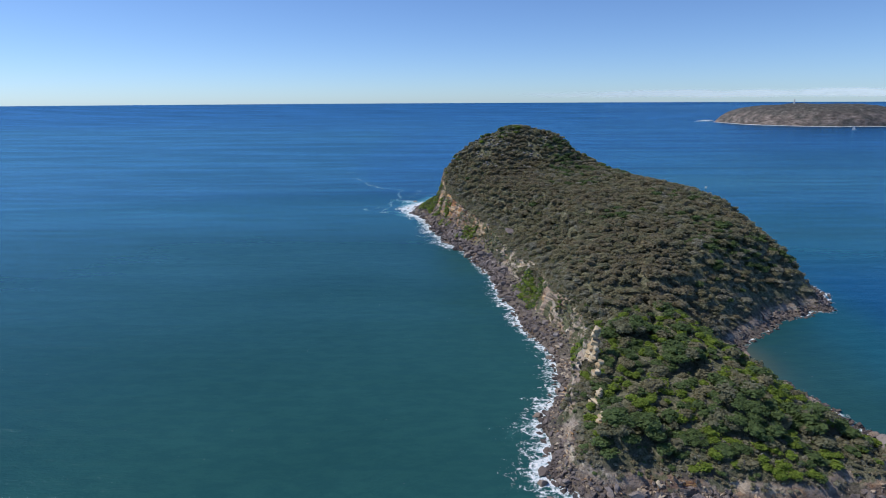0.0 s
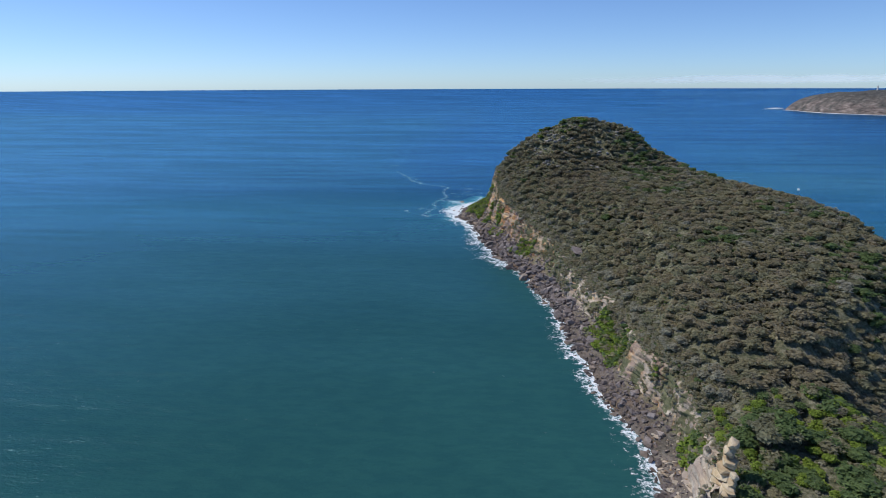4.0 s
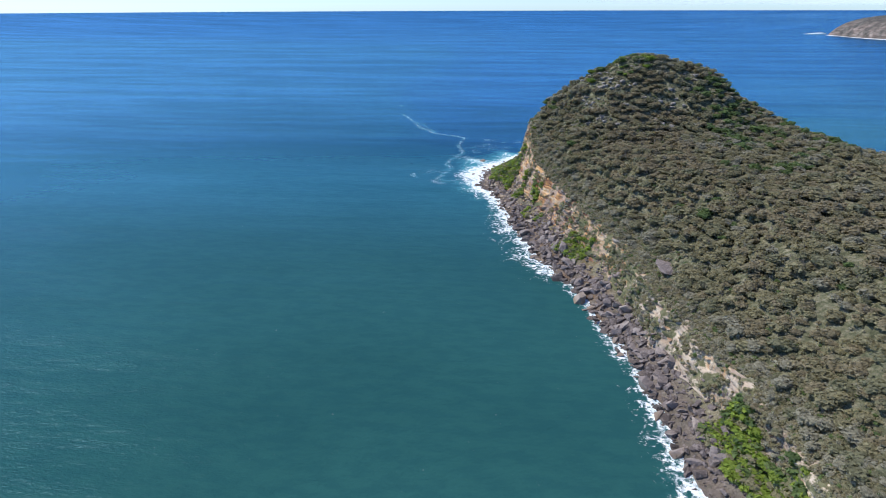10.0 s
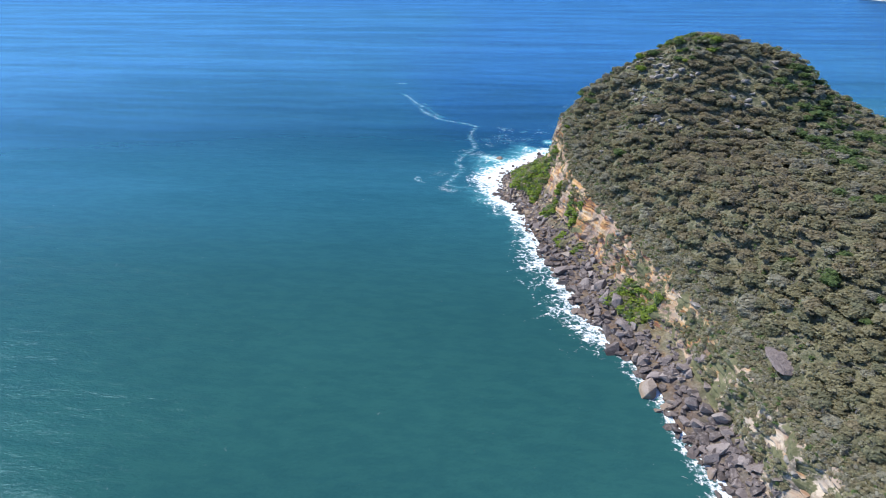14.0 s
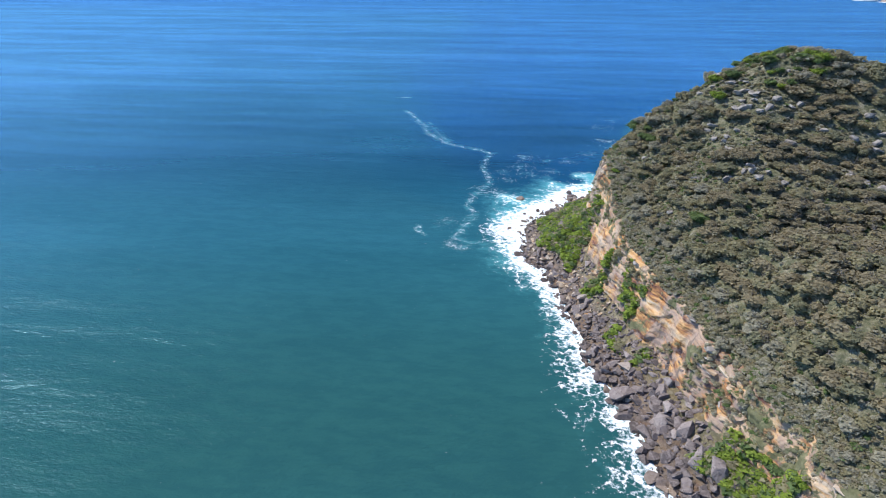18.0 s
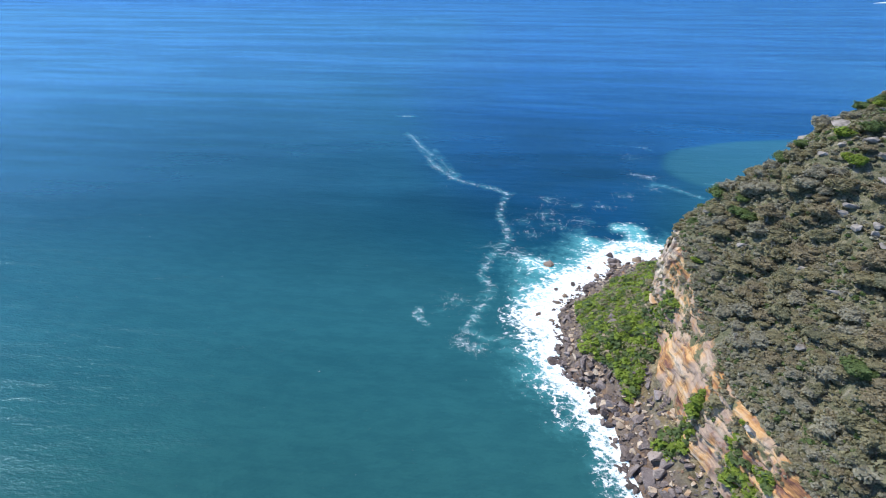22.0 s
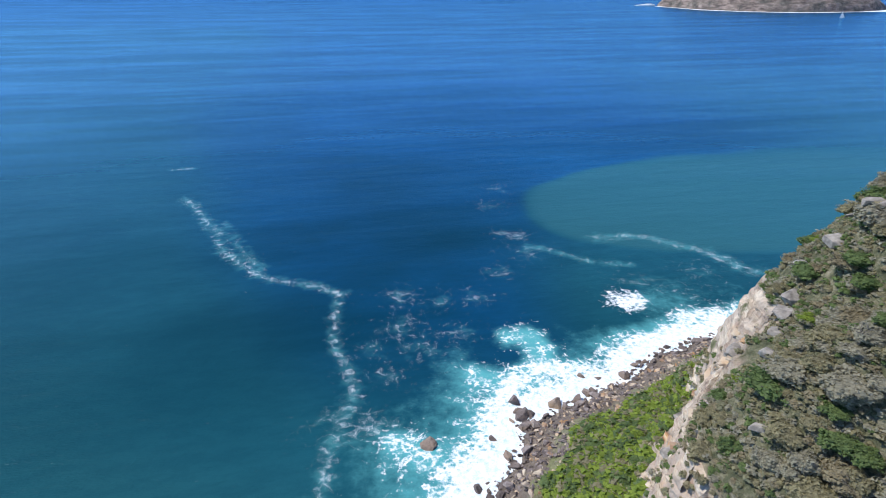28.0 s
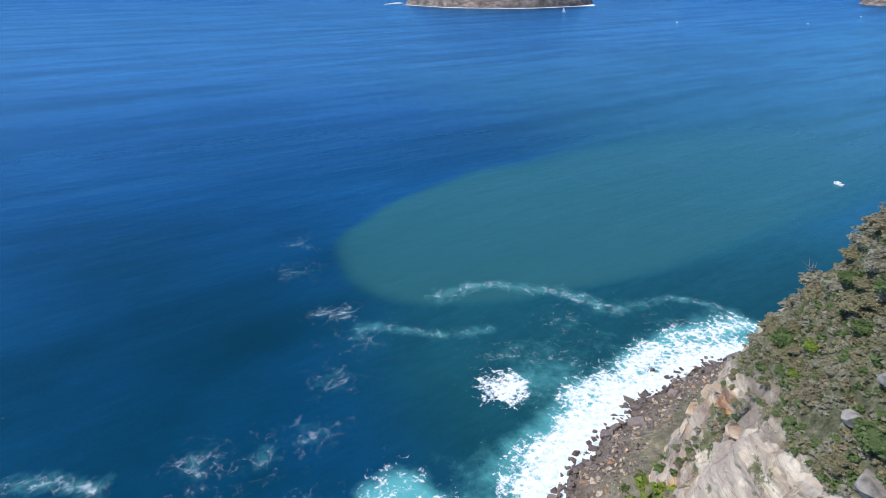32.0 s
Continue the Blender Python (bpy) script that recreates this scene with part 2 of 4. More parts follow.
# ---- materials ----
class Nodes:
    """A node material under construction."""

    def __init__(self, name, rough=0.8, spec=0.3):
        self.mat = bpy.data.materials.new(name)
        self.mat.use_nodes = True
        self.tree = self.mat.node_tree
        self.shader = self.tree.nodes["Principled BSDF"]
        self.shader.inputs["Roughness"].default_value = rough
        self.shader.inputs["Specular IOR Level"].default_value = spec

    def node(self, kind, **values):
        n = self.tree.nodes.new(kind)
        for key, value in values.items():
            if key in n.inputs:
                self.put(n.inputs[key], value)
        return n

    def put(self, socket, value):
        if isinstance(value, bpy.types.NodeSocket):
            self.tree.links.new(value, socket)
        else:
            socket.default_value = value

    def coord(self, sx=1.0, sy=1.0, sz=1.0):
        geo = self.tree.nodes.new("ShaderNodeNewGeometry")
        m = self.tree.nodes.new("ShaderNodeMapping")
        m.inputs["Scale"].default_value = (sx, sy, sz)
        self.tree.links.new(geo.outputs["Position"], m.inputs["Vector"])
        return m.outputs[0]

    def noise(self, scale, vector=None, detail=4.0, rough=0.55):
        n = self.node("ShaderNodeTexNoise", Scale=scale, Detail=detail, Roughness=rough)
        self.put(n.inputs["Vector"], vector if vector is not None else self.coord())
        return n.outputs["Fac"]

    def ramp(self, fac, *stops):
        n = self.tree.nodes.new("ShaderNodeValToRGB")
        while len(n.color_ramp.elements) < len(stops):
            n.color_ramp.elements.new(0.5)
        for e, (at, col) in zip(n.color_ramp.elements, stops):
            e.position = at
            e.color = (*col, 1) if len(col) == 3 else col
        self.put(n.inputs[0], fac)
        return n.outputs[0]

    def curve(self, fac, a, b, lo=0.0, hi=1.0):
        n = self.tree.nodes.new("ShaderNodeMapRange")
        n.interpolation_type = "SMOOTHSTEP"
        for k, v in zip(("Value", "From Min", "From Max", "To Min", "To Max"), (fac, a, b, lo, hi)):
            self.put(n.inputs[k], v)
        return n.outputs[0]

    def mix(self, fac, a, b):
        n = self.tree.nodes.new("ShaderNodeMix")
        n.data_type = "RGBA"
        for socket, v in ((n.inputs[0], fac), (n.inputs[6], a), (n.inputs[7], b)):
            self.put(socket, (*v, 1) if isinstance(v, tuple) and len(v) == 3 else v)
        return n.outputs[2]

    def math(self, op, a, b=0.0):
        n = self.tree.nodes.new("ShaderNodeMath")
        n.operation = op
        self.put(n.inputs[0], a)
        self.put(n.inputs[1], b)
        return n.outputs[0]

    def attr(self, name):
        n = self.tree.nodes.new("ShaderNodeAttribute")
        n.attribute_name = name
        return n.outputs["Fac"]

    def island(self):
        return self.tree.nodes.new("ShaderNodeNewGeometry").outputs["Random Per Island"]

    def own(self):
        return self.tree.nodes.new("ShaderNodeObjectInfo").outputs["Random"]

    def colour(self, value):
        self.put(self.shader.inputs["Base Color"], (*value, 1) if isinstance(value, tuple) else value)
        return self

    def bump(self, fac, strength, distance):
        n = self.node("ShaderNodeBump", Strength=strength, Distance=distance, Height=fac)
        before = self.shader.inputs["Normal"]
        if before.is_linked:
            self.tree.links.new(before.links[0].from_socket, n.inputs["Normal"])
        self.tree.links.new(n.outputs[0], before)
        return self


def leaf_material(name, dark, light):
    n = Nodes(name, 0.6, 0.2)
    tone = n.math("ADD", n.math("MULTIPLY", n.island(), 0.75), n.math("MULTIPLY", n.noise(0.16, detail=2), 0.5))
    shade = n.ramp(tone, (0.15, dark), (1.0, light))
    n.colour(shade)
    thin = n.node("ShaderNodeBsdfTranslucent", Color=shade)
    both = n.tree.nodes.new("ShaderNodeMixShader")
    both.inputs[0].default_value = 0.54
    n.put(both.inputs[1], n.shader.outputs[0])
    n.put(both.inputs[2], thin.outputs[0])
    n.put(n.tree.nodes["Material Output"].inputs["Surface"], both.outputs[0])
    return n.mat


LEAF = [leaf_material("leaf_olive", (0.205, 0.191, 0.117), (0.444, 0.413, 0.253)),
        leaf_material("leaf_dark", (0.167, 0.168, 0.107), (0.375, 0.371, 0.231)),
        leaf_material("leaf_brown", (0.215, 0.189, 0.122), (0.446, 0.393, 0.258)),
        leaf_material("leaf_grey", (0.251, 0.242, 0.180), (0.500, 0.477, 0.364)),
        leaf_material("leaf_fresh", (0.150, 0.215, 0.038), (0.365, 0.470, 0.088)),
        leaf_material("leaf_deep", (0.092, 0.140, 0.056), (0.225, 0.310, 0.118))]
bark = Nodes("bark", 0.9, 0.2)
BARK = bark.colour(bark.ramp(bark.noise(3.0), (0.3, (0.10, 0.085, 0.07)), (0.8, (0.32, 0.29, 0.25)))).mat

n = Nodes("boulder_rock", 0.85, 0.3)
tone = n.math("ADD", n.math("MULTIPLY", n.island(), 0.45), n.math("MULTIPLY", n.own(), 0.55))
stone = n.ramp(tone, (0.05, (0.100, 0.082, 0.077)), (0.40, (0.210, 0.174, 0.161)), (0.75, (0.325, 0.278, 0.256)), (0.97, (0.44, 0.34, 0.23)))
stone = n.mix(n.curve(n.noise(0.7, detail=8, rough=0.7), 0.45, 0.7, 0, 0.8), stone, (0.34, 0.29, 0.265))
stone = n.mix(n.curve(n.noise(1.3, n.coord(1, 1, 2.2), 7, 0.7), 0.53, 0.67, 0, 0.65), stone, (0.07, 0.056, 0.05))
rise = n.math("ADD", n.node("ShaderNodeSeparateXYZ", Vector=n.coord()).outputs[2], n.math("MULTIPLY", n.noise(0.5), 1.6))
damp = n.mix(n.curve(tone, 0.35, 0.75), n.mix(0.35, stone, (0.035, 0.024, 0.016)), n.mix(0.45, stone, (0.23, 0.14, 0.05)))
n.colour(n.mix(n.curve(rise, 1.4, 2.9), damp, stone))
n.bump(n.noise(0.9, detail=9, rough=0.65), 1.0, 0.6)
BOULDER = n.mat


def cliff_colour(n, warm):
    """Bedded sandstone: cream and pale pink faces, ochre and rust patches, thin dark partings and water stains."""
    layer = n.noise(0.34, n.coord(0.16, 0.16, 1.3), 9, 0.68)
    patchy = n.noise(0.085, n.coord(1, 1, 1.8), 5, 0.6)
    cream = n.ramp(layer, (0.36, (0.31, 0.22, 0.165)), (0.47, (0.47, 0.37, 0.27)), (0.62, (0.66, 0.57, 0.45)))
    orange = n.ramp(layer, (0.40, (0.150, 0.072, 0.055)), (0.48, (0.40, 0.20, 0.080)), (0.55, (0.58, 0.355, 0.16)), (0.65, (0.60, 0.48, 0.34)))
    rock = n.mix(n.curve(n.math("ADD", warm, n.math("MULTIPLY", patchy, 1.1)), 0.74, 1.08), cream, orange)
    grey = n.noise(0.13, n.coord(1, 1, 0.8), 6, 0.65)
    rock = n.mix(n.curve(grey, 0.43, 0.57, 0, 0.7), rock, n.mix(n.noise(0.5, detail=7, rough=0.7), (0.23, 0.18, 0.15), (0.50, 0.42, 0.355)))
    stain = n.noise(0.30, n.coord(1, 1, 0.16), 6, 0.6)
    rock = n.mix(n.curve(stain, 0.58, 0.70, 0, 0.6), rock, (0.12, 0.095, 0.08))
    parting = n.math("ABSOLUTE", n.math("SUBTRACT", n.noise(0.30, n.coord(0.07, 0.07, 1.2), 6, 0.6), 0.5))
    return n.mix(n.curve(parting, 0.0, 0.012, 0.4, 0.0), rock, (0.13, 0.085, 0.06)), layer


n = Nodes("island_ground", 0.9, 0.2)
cliff_share, land = n.attr("cliff"), n.attr("inland")
warm = n.attr("warm")
rock, layer = cliff_colour(n, warm)
gravel = n.ramp(n.noise(0.7, detail=8, rough=0.75), (0.3, (0.045, 0.037, 0.033)), (0.55, (0.145, 0.122, 0.106)), (0.75, (0.32, 0.275, 0.235)))
thicket = n.noise(0.42, detail=8, rough=0.72)
soil = n.ramp(thicket, (0.34, (0.065, 0.072, 0.040)), (0.47, (0.13, 0.135, 0.078)), (0.56, (0.22, 0.21, 0.135)), (0.66, (0.33, 0.30, 0.22)))
base = n.mix(n.curve(land, 6.0, 12.0), gravel, soil)
grass = n.ramp(n.noise(0.6, detail=8, rough=0.7), (0.3, (0.05, 0.10, 0.018)), (0.52, (0.135, 0.21, 0.045)), (0.75, (0.25, 0.29, 0.10)))
base = n.mix(n.curve(n.math("ADD", n.attr("lush"), n.math("MULTIPLY", n.noise(0.15), 0.5)), 0.7, 1.05), base, grass)
tangle = n.curve(n.noise(0.12, n.coord(), 6, 0.65), 0.50, 0.58)
rock = n.mix(n.math("MULTIPLY", tangle, n.attr("overgrown")), rock, soil)
n.colour(n.mix(cliff_share, base, rock))
n.bump(thicket, 0.9, 1.6).bump(layer, 0.6, 0.6).bump(n.noise(0.8, detail=9), 0.8, 0.5)
GROUND = n.mat

n = Nodes("cliff_rock", 0.9, 0.2)
rock, layer = cliff_colour(n, n.attr("warm"))
weeds = n.ramp(n.noise(0.5, detail=7, rough=0.7), (0.3, (0.07, 0.075, 0.035)), (0.7, (0.20, 0.195, 0.11)))
n.colour(n.mix(n.curve(n.math("ADD", n.noise(0.12, n.coord(), 7, 0.68), n.math("MULTIPLY", n.attr("overgrown"), 0.3)), 0.63, 0.69), rock, weeds))
n.bump(layer, 0.5, 0.5).bump(n.noise(0.9, detail=9, rough=0.6), 0.7, 0.35)
CLIFF = n.mat

n = Nodes("sandstone", 0.88, 0.25)
layer = n.noise(0.55, n.coord(0.15, 0.15, 1.6), 6, 0.6)
tone = n.math("ADD", n.math("MULTIPLY", n.math("FRACT", n.math("ADD", n.own(), n.island())), 0.65), n.math("MULTIPLY", n.noise(0.12), 0.5))
rock = n.ramp(tone, (0.15, (0.47, 0.39, 0.29)), (0.45, (0.38, 0.29, 0.20)), (0.65, (0.42, 0.25, 0.12)), (0.9, (0.21, 0.14, 0.11)))
rock = n.mix(n.curve(layer, 0.40, 0.62, 0.0, 0.6), rock, (0.62, 0.54, 0.43))
n.colour(n.mix(n.curve(n.noise(0.5, n.coord(1, 1, 0.15), 5), 0.55, 0.72, 0, 0.7), rock, (0.10, 0.085, 0.075)))
n.bump(layer, 0.7, 0.5).bump(n.noise(1.2, detail=8), 0.6, 0.3)
SANDSTONE = n.mat

n = Nodes("pale_sandstone", 0.9, 0.2)
layer = n.noise(0.5, n.coord(0.2, 0.2, 1.6), 7, 0.65)
rock = n.ramp(layer, (0.36, (0.40, 0.27, 0.15)), (0.48, (0.52, 0.40, 0.25)), (0.62, (0.66, 0.55, 0.39)))
n.colour(n.mix(n.curve(n.noise(0.4, n.coord(1, 1, 0.3), 6, 0.65), 0.54, 0.68, 0, 0.7), rock, (0.22, 0.15, 0.10)))
n.bump(layer, 0.7, 0.4).bump(n.noise(1.1, detail=8), 0.6, 0.3)
PALEROCK = n.mat

n = Nodes("grey_rock", 0.9, 0.25)
n.colour(n.ramp(n.noise(0.6, detail=7), (0.3, (0.13, 0.12, 0.105)), (0.55, (0.30, 0.275, 0.245)), (0.75, (0.46, 0.43, 0.39))))
n.bump(n.noise(1.4, detail=8), 0.6, 0.3)
GREYROCK = n.mat

# ---- sea ----
n = Nodes("sea_water", 0.4, 0.0)
n.shader.inputs["IOR"].default_value = 1.333
far_wave = n.noise(0.012, n.coord(0.16, 1.0, 1), 4, 0.55)
chop = n.noise(0.16, n.coord(0.45, 1.0, 1), 5, 0.6)
ripple = n.noise(0.9, n.coord(0.7, 1.0, 1), 4, 0.6)
deep = n.attr("deep")
murk = n.noise(0.006, detail=3)
green = n.ramp(murk, (0.3, (0.021, 0.090, 0.090)), (0.7, (0.028, 0.113, 0.108)))
blue = n.ramp(murk, (0.3, (0.002, 0.068, 0.240)), (0.7, (0.004, 0.100, 0.320)))
shelf = n.ramp(murk, (0.3, (0.015, 0.114, 0.150)), (0.7, (0.021, 0.138, 0.182)))
water = n.mix(n.curve(deep, 0.45, 1.0), n.mix(n.curve(deep, 0.0, 0.45), green, shelf), blue)
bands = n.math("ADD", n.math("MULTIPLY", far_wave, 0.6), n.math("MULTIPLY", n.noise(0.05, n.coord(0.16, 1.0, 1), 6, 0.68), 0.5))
# wave shading put into the water colour: dark swell bands, then finer chop streaks
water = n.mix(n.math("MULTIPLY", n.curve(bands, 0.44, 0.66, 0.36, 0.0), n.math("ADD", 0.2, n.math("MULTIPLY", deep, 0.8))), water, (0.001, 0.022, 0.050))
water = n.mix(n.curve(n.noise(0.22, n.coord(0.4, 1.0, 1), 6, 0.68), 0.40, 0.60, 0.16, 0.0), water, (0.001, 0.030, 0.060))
water = n.mix(n.attr("gloom"), water, (0.002, 0.031, 0.049))
water = n.mix(n.math("MULTIPLY", n.attr("plume"), 0.5), water, (0.030, 0.142, 0.168))
water = n.mix(n.attr("shoal"), water, (0.17, 0.15, 0.085))
foam, milk = n.attr("foam"), n.attr("milk")
lace = n.noise(0.16, n.coord(), 8, 0.68)
cell = n.node("ShaderNodeTexVoronoi", Scale=0.33)
cell.feature = "DISTANCE_TO_EDGE"
warp = n.node("ShaderNodeVectorMath")
warp.operation = "ADD"
n.put(warp.inputs[0], n.coord())
n.put(warp.inputs[1], n.node("ShaderNodeTexNoise", Scale=0.25, Vector=n.coord()).outputs["Color"])
n.put(cell.inputs["Vector"], warp.outputs[0])
web = n.curve(cell.outputs["Distance"], 0.0, 0.20, 0.14, -0.06)
fine = n.noise(0.55, n.coord(), 6, 0.7)
grain = n.math("ADD", n.math("MULTIPLY", n.math("SUBTRACT", lace, 0.5), 1.25), n.math("MULTIPLY", n.math("SUBTRACT", fine, 0.5), 1.5))
grain = n.math("ADD", grain, n.math("MULTIPLY", n.math("SUBTRACT", n.noise(1.7, n.coord(), 4, 0.7), 0.5), 0.8))
white = n.math("ADD", n.math("ADD", foam, grain), web)
strand = n.curve(n.math("ABSOLUTE", n.math("SUBTRACT", n.noise(0.10, warp.outputs[0], 5, 0.62), 0.5)), 0.0, 0.05, 1.0, 0.0)
white = n.math("ADD", white, n.math("MULTIPLY", strand, 0.34))
white = n.curve(white, 0.40, 0.90)
speck = n.math("ADD", n.math("MULTIPLY", n.math("SUBTRACT", n.noise(3.2, n.coord(), 4, 0.78), 0.5), 2.8), n.math("MULTIPLY", n.math("SUBTRACT", n.noise(0.34, n.coord(), 6, 0.68), 0.5), 1.5))
speck = n.math("ADD", speck, n.math("MULTIPLY", n.math("SUBTRACT", strand, 0.30), 0.30))
white = n.math("MAXIMUM", white, n.curve(n.math("ADD", n.attr("scum"), speck), 0.42, 1.0, 0, 0.78))
water = n.mix(n.curve(n.math("ADD", milk, n.math("MULTIPLY", n.math("SUBTRACT", lace, 0.5), 0.9)), 0.22, 1.0, 0, 0.9), water, (0.11, 0.42, 0.44))
# the foam's bluish tones paint the shading inside the surf
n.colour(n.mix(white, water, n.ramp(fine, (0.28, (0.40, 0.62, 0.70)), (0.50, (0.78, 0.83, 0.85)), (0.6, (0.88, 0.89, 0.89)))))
n.bump(far_wave, 0.45, 9.0).bump(n.noise(0.045, n.coord(0.3, 1.0, 1), 5, 0.62), 0.42, 2.6).bump(chop, 0.55, 0.75).bump(ripple, 0.75, 0.28)
gloss = n.node("ShaderNodeBsdfGlossy", Color=(0.42, 0.76, 0.95, 1), Roughness=0.20)
n.put(gloss.inputs["Normal"], n.shader.inputs["Normal"].links[0].from_socket)
glance = n.math("MINIMUM", n.math("MAXIMUM", n.math("MULTIPLY", n.math("SUBTRACT", n.node("ShaderNodeFresnel", IOR=1.33).outputs[0], 0.03), 1.2), 0.0004), 0.50)
swell = n.curve(bands, 0.42, 0.68, 0.80, 1.08)
sheen = n.math("MULTIPLY", n.math("MULTIPLY", glance, swell), n.curve(white, 0, 1, 1.0, 0.0))
both = n.tree.nodes.new("ShaderNodeMixShader")
n.put(both.inputs[0], sheen)
n.put(both.inputs[1], n.shader.outputs[0])
n.put(both.inputs[2], gloss.outputs[0])
n.put(n.tree.nodes["Material Output"].inputs["Surface"], both.outputs[0])
WATER = n.mat

FOAM_LINE = [(-151, 915), (-132, 877), (-117, 837), (-99, 808), (-86, 797), (-72, 790), (-62, 782), (-66, 764), (-67, 752), (-62, 730), (-60, 712),
             (-67, 694), (-70, 678), (-66, 667), (-67, 653), (-70, 639), (-71, 633)]
FOAM_TOP = [(-172, 978), (-159, 980)]
FOAM_STRAND = [(-122, 872), (-112, 849), (-106, 828), (-97, 813)]
FOAM_TAIL = [(-71, 633), (-61, 628), (-55, 626), (-50, 614)]
FOAM_CURL = [(66, 815), (80, 814), (89, 810), (111, 790), (117, 770)]
FOAM_RIP = [(30, 812), (43, 800), (52, 791), (68, 786)]
FOAM_EAST = [(116, 768), (143, 763), (154, 746), (152, 732)]
FOAM_HOOK = [(-92, 645), (-93, 639), (-89, 633)]
FOAM_PATCH = [(20, 830, 5, .75), (27, 825, 5, .7), (-72, 626, 4, .95), (-67, 622, 3.5, .9), (-78, 653, 6, .42), (-38, 775, 7, .55), (-24, 769, 6, .42),
              (-43, 751, 8, .42), (-34, 737, 7, .36), (-7, 771, 6, .45), (10, 790, 5, .45), (-21, 745, 6, .42), (37, 898, 7, .42), (27, 870, 7, .36),
              (-50, 724, 5, .5), (-51, 740, 7, .3), (63, 768, 7, .42), (78, 755, 6, .45), (6, 790, 5, .4), (-10, 769, 5, .45), (-57, 702, 6, .7), (-66, 705, 6, .42),
              (-36, 778, 6, .4), (26, 806, 7, .34), (95, 770, 9, .3), (128, 748, 8, .4)]
# seaward edge of the broken water round the point, and of the surge beyond it
SURGE = [([(-14, 706), (-6, 714), (4, 720), (17, 718)], .9), ([(-4, 738), (3, 738), (6, 728), (6, 720)], .32), ([(30, 716), (44, 725), (57, 731), (70, 738)], .9),
         ([(70, 738), (84, 735), (94, 739), (108, 742)], .85), ([(-48, 692), (-42, 684)], .6), ([(-20, 718), (-12, 712)], .4), ([(108, 740), (126, 742), (150, 734)], .7)]


def to_line(x, y, line):
    best = np.full(len(x), 1e9)
    for (ax, ay), (bx, by) in zip(line, line[1:]):
        dx, dy = bx - ax, by - ay
        t = np.clip(((x - ax) * dx + (y - ay) * dy) / (dx * dx + dy * dy), 0, 1)
        best = np.minimum(best, np.hypot(x - ax - t * dx, y - ay - t * dy))
    return best


def build_sea():
    """One round sheet of water: dense round the island, and lifted at its rim to the height of the true horizon."""
    cx, cy, rim = 60.0, 470.0, 4600.0
    rings = np.concatenate([np.arange(4, 380, 2.8), np.arange(381, 570, 3.8), np.geomspace(576, rim, 60)])
    turns = 700
    a = np.linspace(0, 2 * np.pi, turns, endpoint=False)
    x = (cx + rings[:, None] * np.cos(a)[None, :]).ravel()
    y = (cy + rings[:, None] * np.sin(a)[None, :]).ravel()
    r = np.repeat(rings, turns)
    z = 92.0 * np.clip((r - 2900) / (rim - 2900), 0, 1) ** 1.6
    d, s = np.full(len(x), -400.0), np.zeros(len(x))
    near = r < 420
    d[near], s[near] = inland(x[near], y[near])
    out = np.maximum(-d, 0)
    width = np.interp(s, FOAM[:, 0], FOAM[:, 1]) * (0.6 + 0.8 * vnoise(x, y, 14, 31)) + 0.3
    most = np.interp(s, [0, 14, 17.5, 19, 26, 29, 33, 49], [0.74, 0.78, 1.0, 1.4, 1.5, 1.0, 0.5, 0.7])
    width = width * np.interp(s, [0, 14, 18, 28, 49], [1.7, 2.1, 1.4, 1.05, 1.8])
    foam = np.where(near, np.clip(most - 1.1 * most * out / width, -0.9, 1.3), -1.0)
    milk = np.where(near, np.clip(1.05 - out / (width * 2.0), 0, 1), 0) * np.minimum(1, most * 0.85) * np.interp(s, [0, 15, 18, 30, 49], [0.5, 0.5, 1, 1, 0.6]) * (0.4 + 0.9 * vnoise(x, y, 22, 37))
    wx, wy = x + 6 * (fbm(x, y, 18, 41, 3) - 0.5), y + 6 * (fbm(x, y, 18, 47, 3) - 0.5)
    scum = np.full(len(x), -1.6)
    for line, half, peak in ((FOAM_LINE[:7], 4.4, 0.52), (FOAM_STRAND, 4.0, 0.3), (FOAM_LINE[6:], 3.4, 0.56), (FOAM_TOP, 3.5, 0.6), (FOAM_TAIL, 3.0, 0.45), (FOAM_CURL, 5.5, 0.46), (FOAM_RIP, 4.0, 0.34), (FOAM_EAST, 4.0, 0.36), (FOAM_HOOK, 2.4, 0.85)):
        e = to_line(wx, wy, line)
        scum = np.maximum(scum, peak * np.clip(1 - e / half, -2, 1))
        milk = np.maximum(milk, 0.5 * np.clip(1 - e / (2.2 * half), 0, 1))
    for px, py, pr, peak in FOAM_PATCH:
        e = np.hypot(wx - px, wy - py)
        if peak > 1:
            foam = np.maximum(foam, peak * np.clip(1 - e / (1.6 * pr), -0.5, 1))
        else:
            milk = np.maximum(milk, 0.4 * np.clip(1 - e / (2.4 * pr), 0, 1))
            scum = np.maximum(scum, 0.68 * peak * np.clip(1.1 - e / (1.6 * pr), -1.4, 1))
    for line, white in SURGE:
        e = to_line(wx, wy, line)
        milk = np.maximum(milk, 1.1 * np.clip(1.15 - e / 9, 0, 1))
        foam = np.maximum(foam, white * np.clip(1.0 - e / 9, -1, 1))
    e = np.hypot((wx - 51) / 8.0, (wy - 754) / 8.5)
    foam = np.maximum(foam, 0.95 * np.clip(1.3 - e, -0.7, 0.85))
    lift = 150 * (fbm(x, y, 260, 61, 3) - 0.5)
    west = step(-50, -260, x)
    deep = step(560 - 200 * west, 800 + 500 * west, y + 0.35 * x + lift) * (1 - 0.4 * step(0, 1, vnoise(x, y * 3, 900, 77) - 0.25)) * (1 - 0.35 * west)
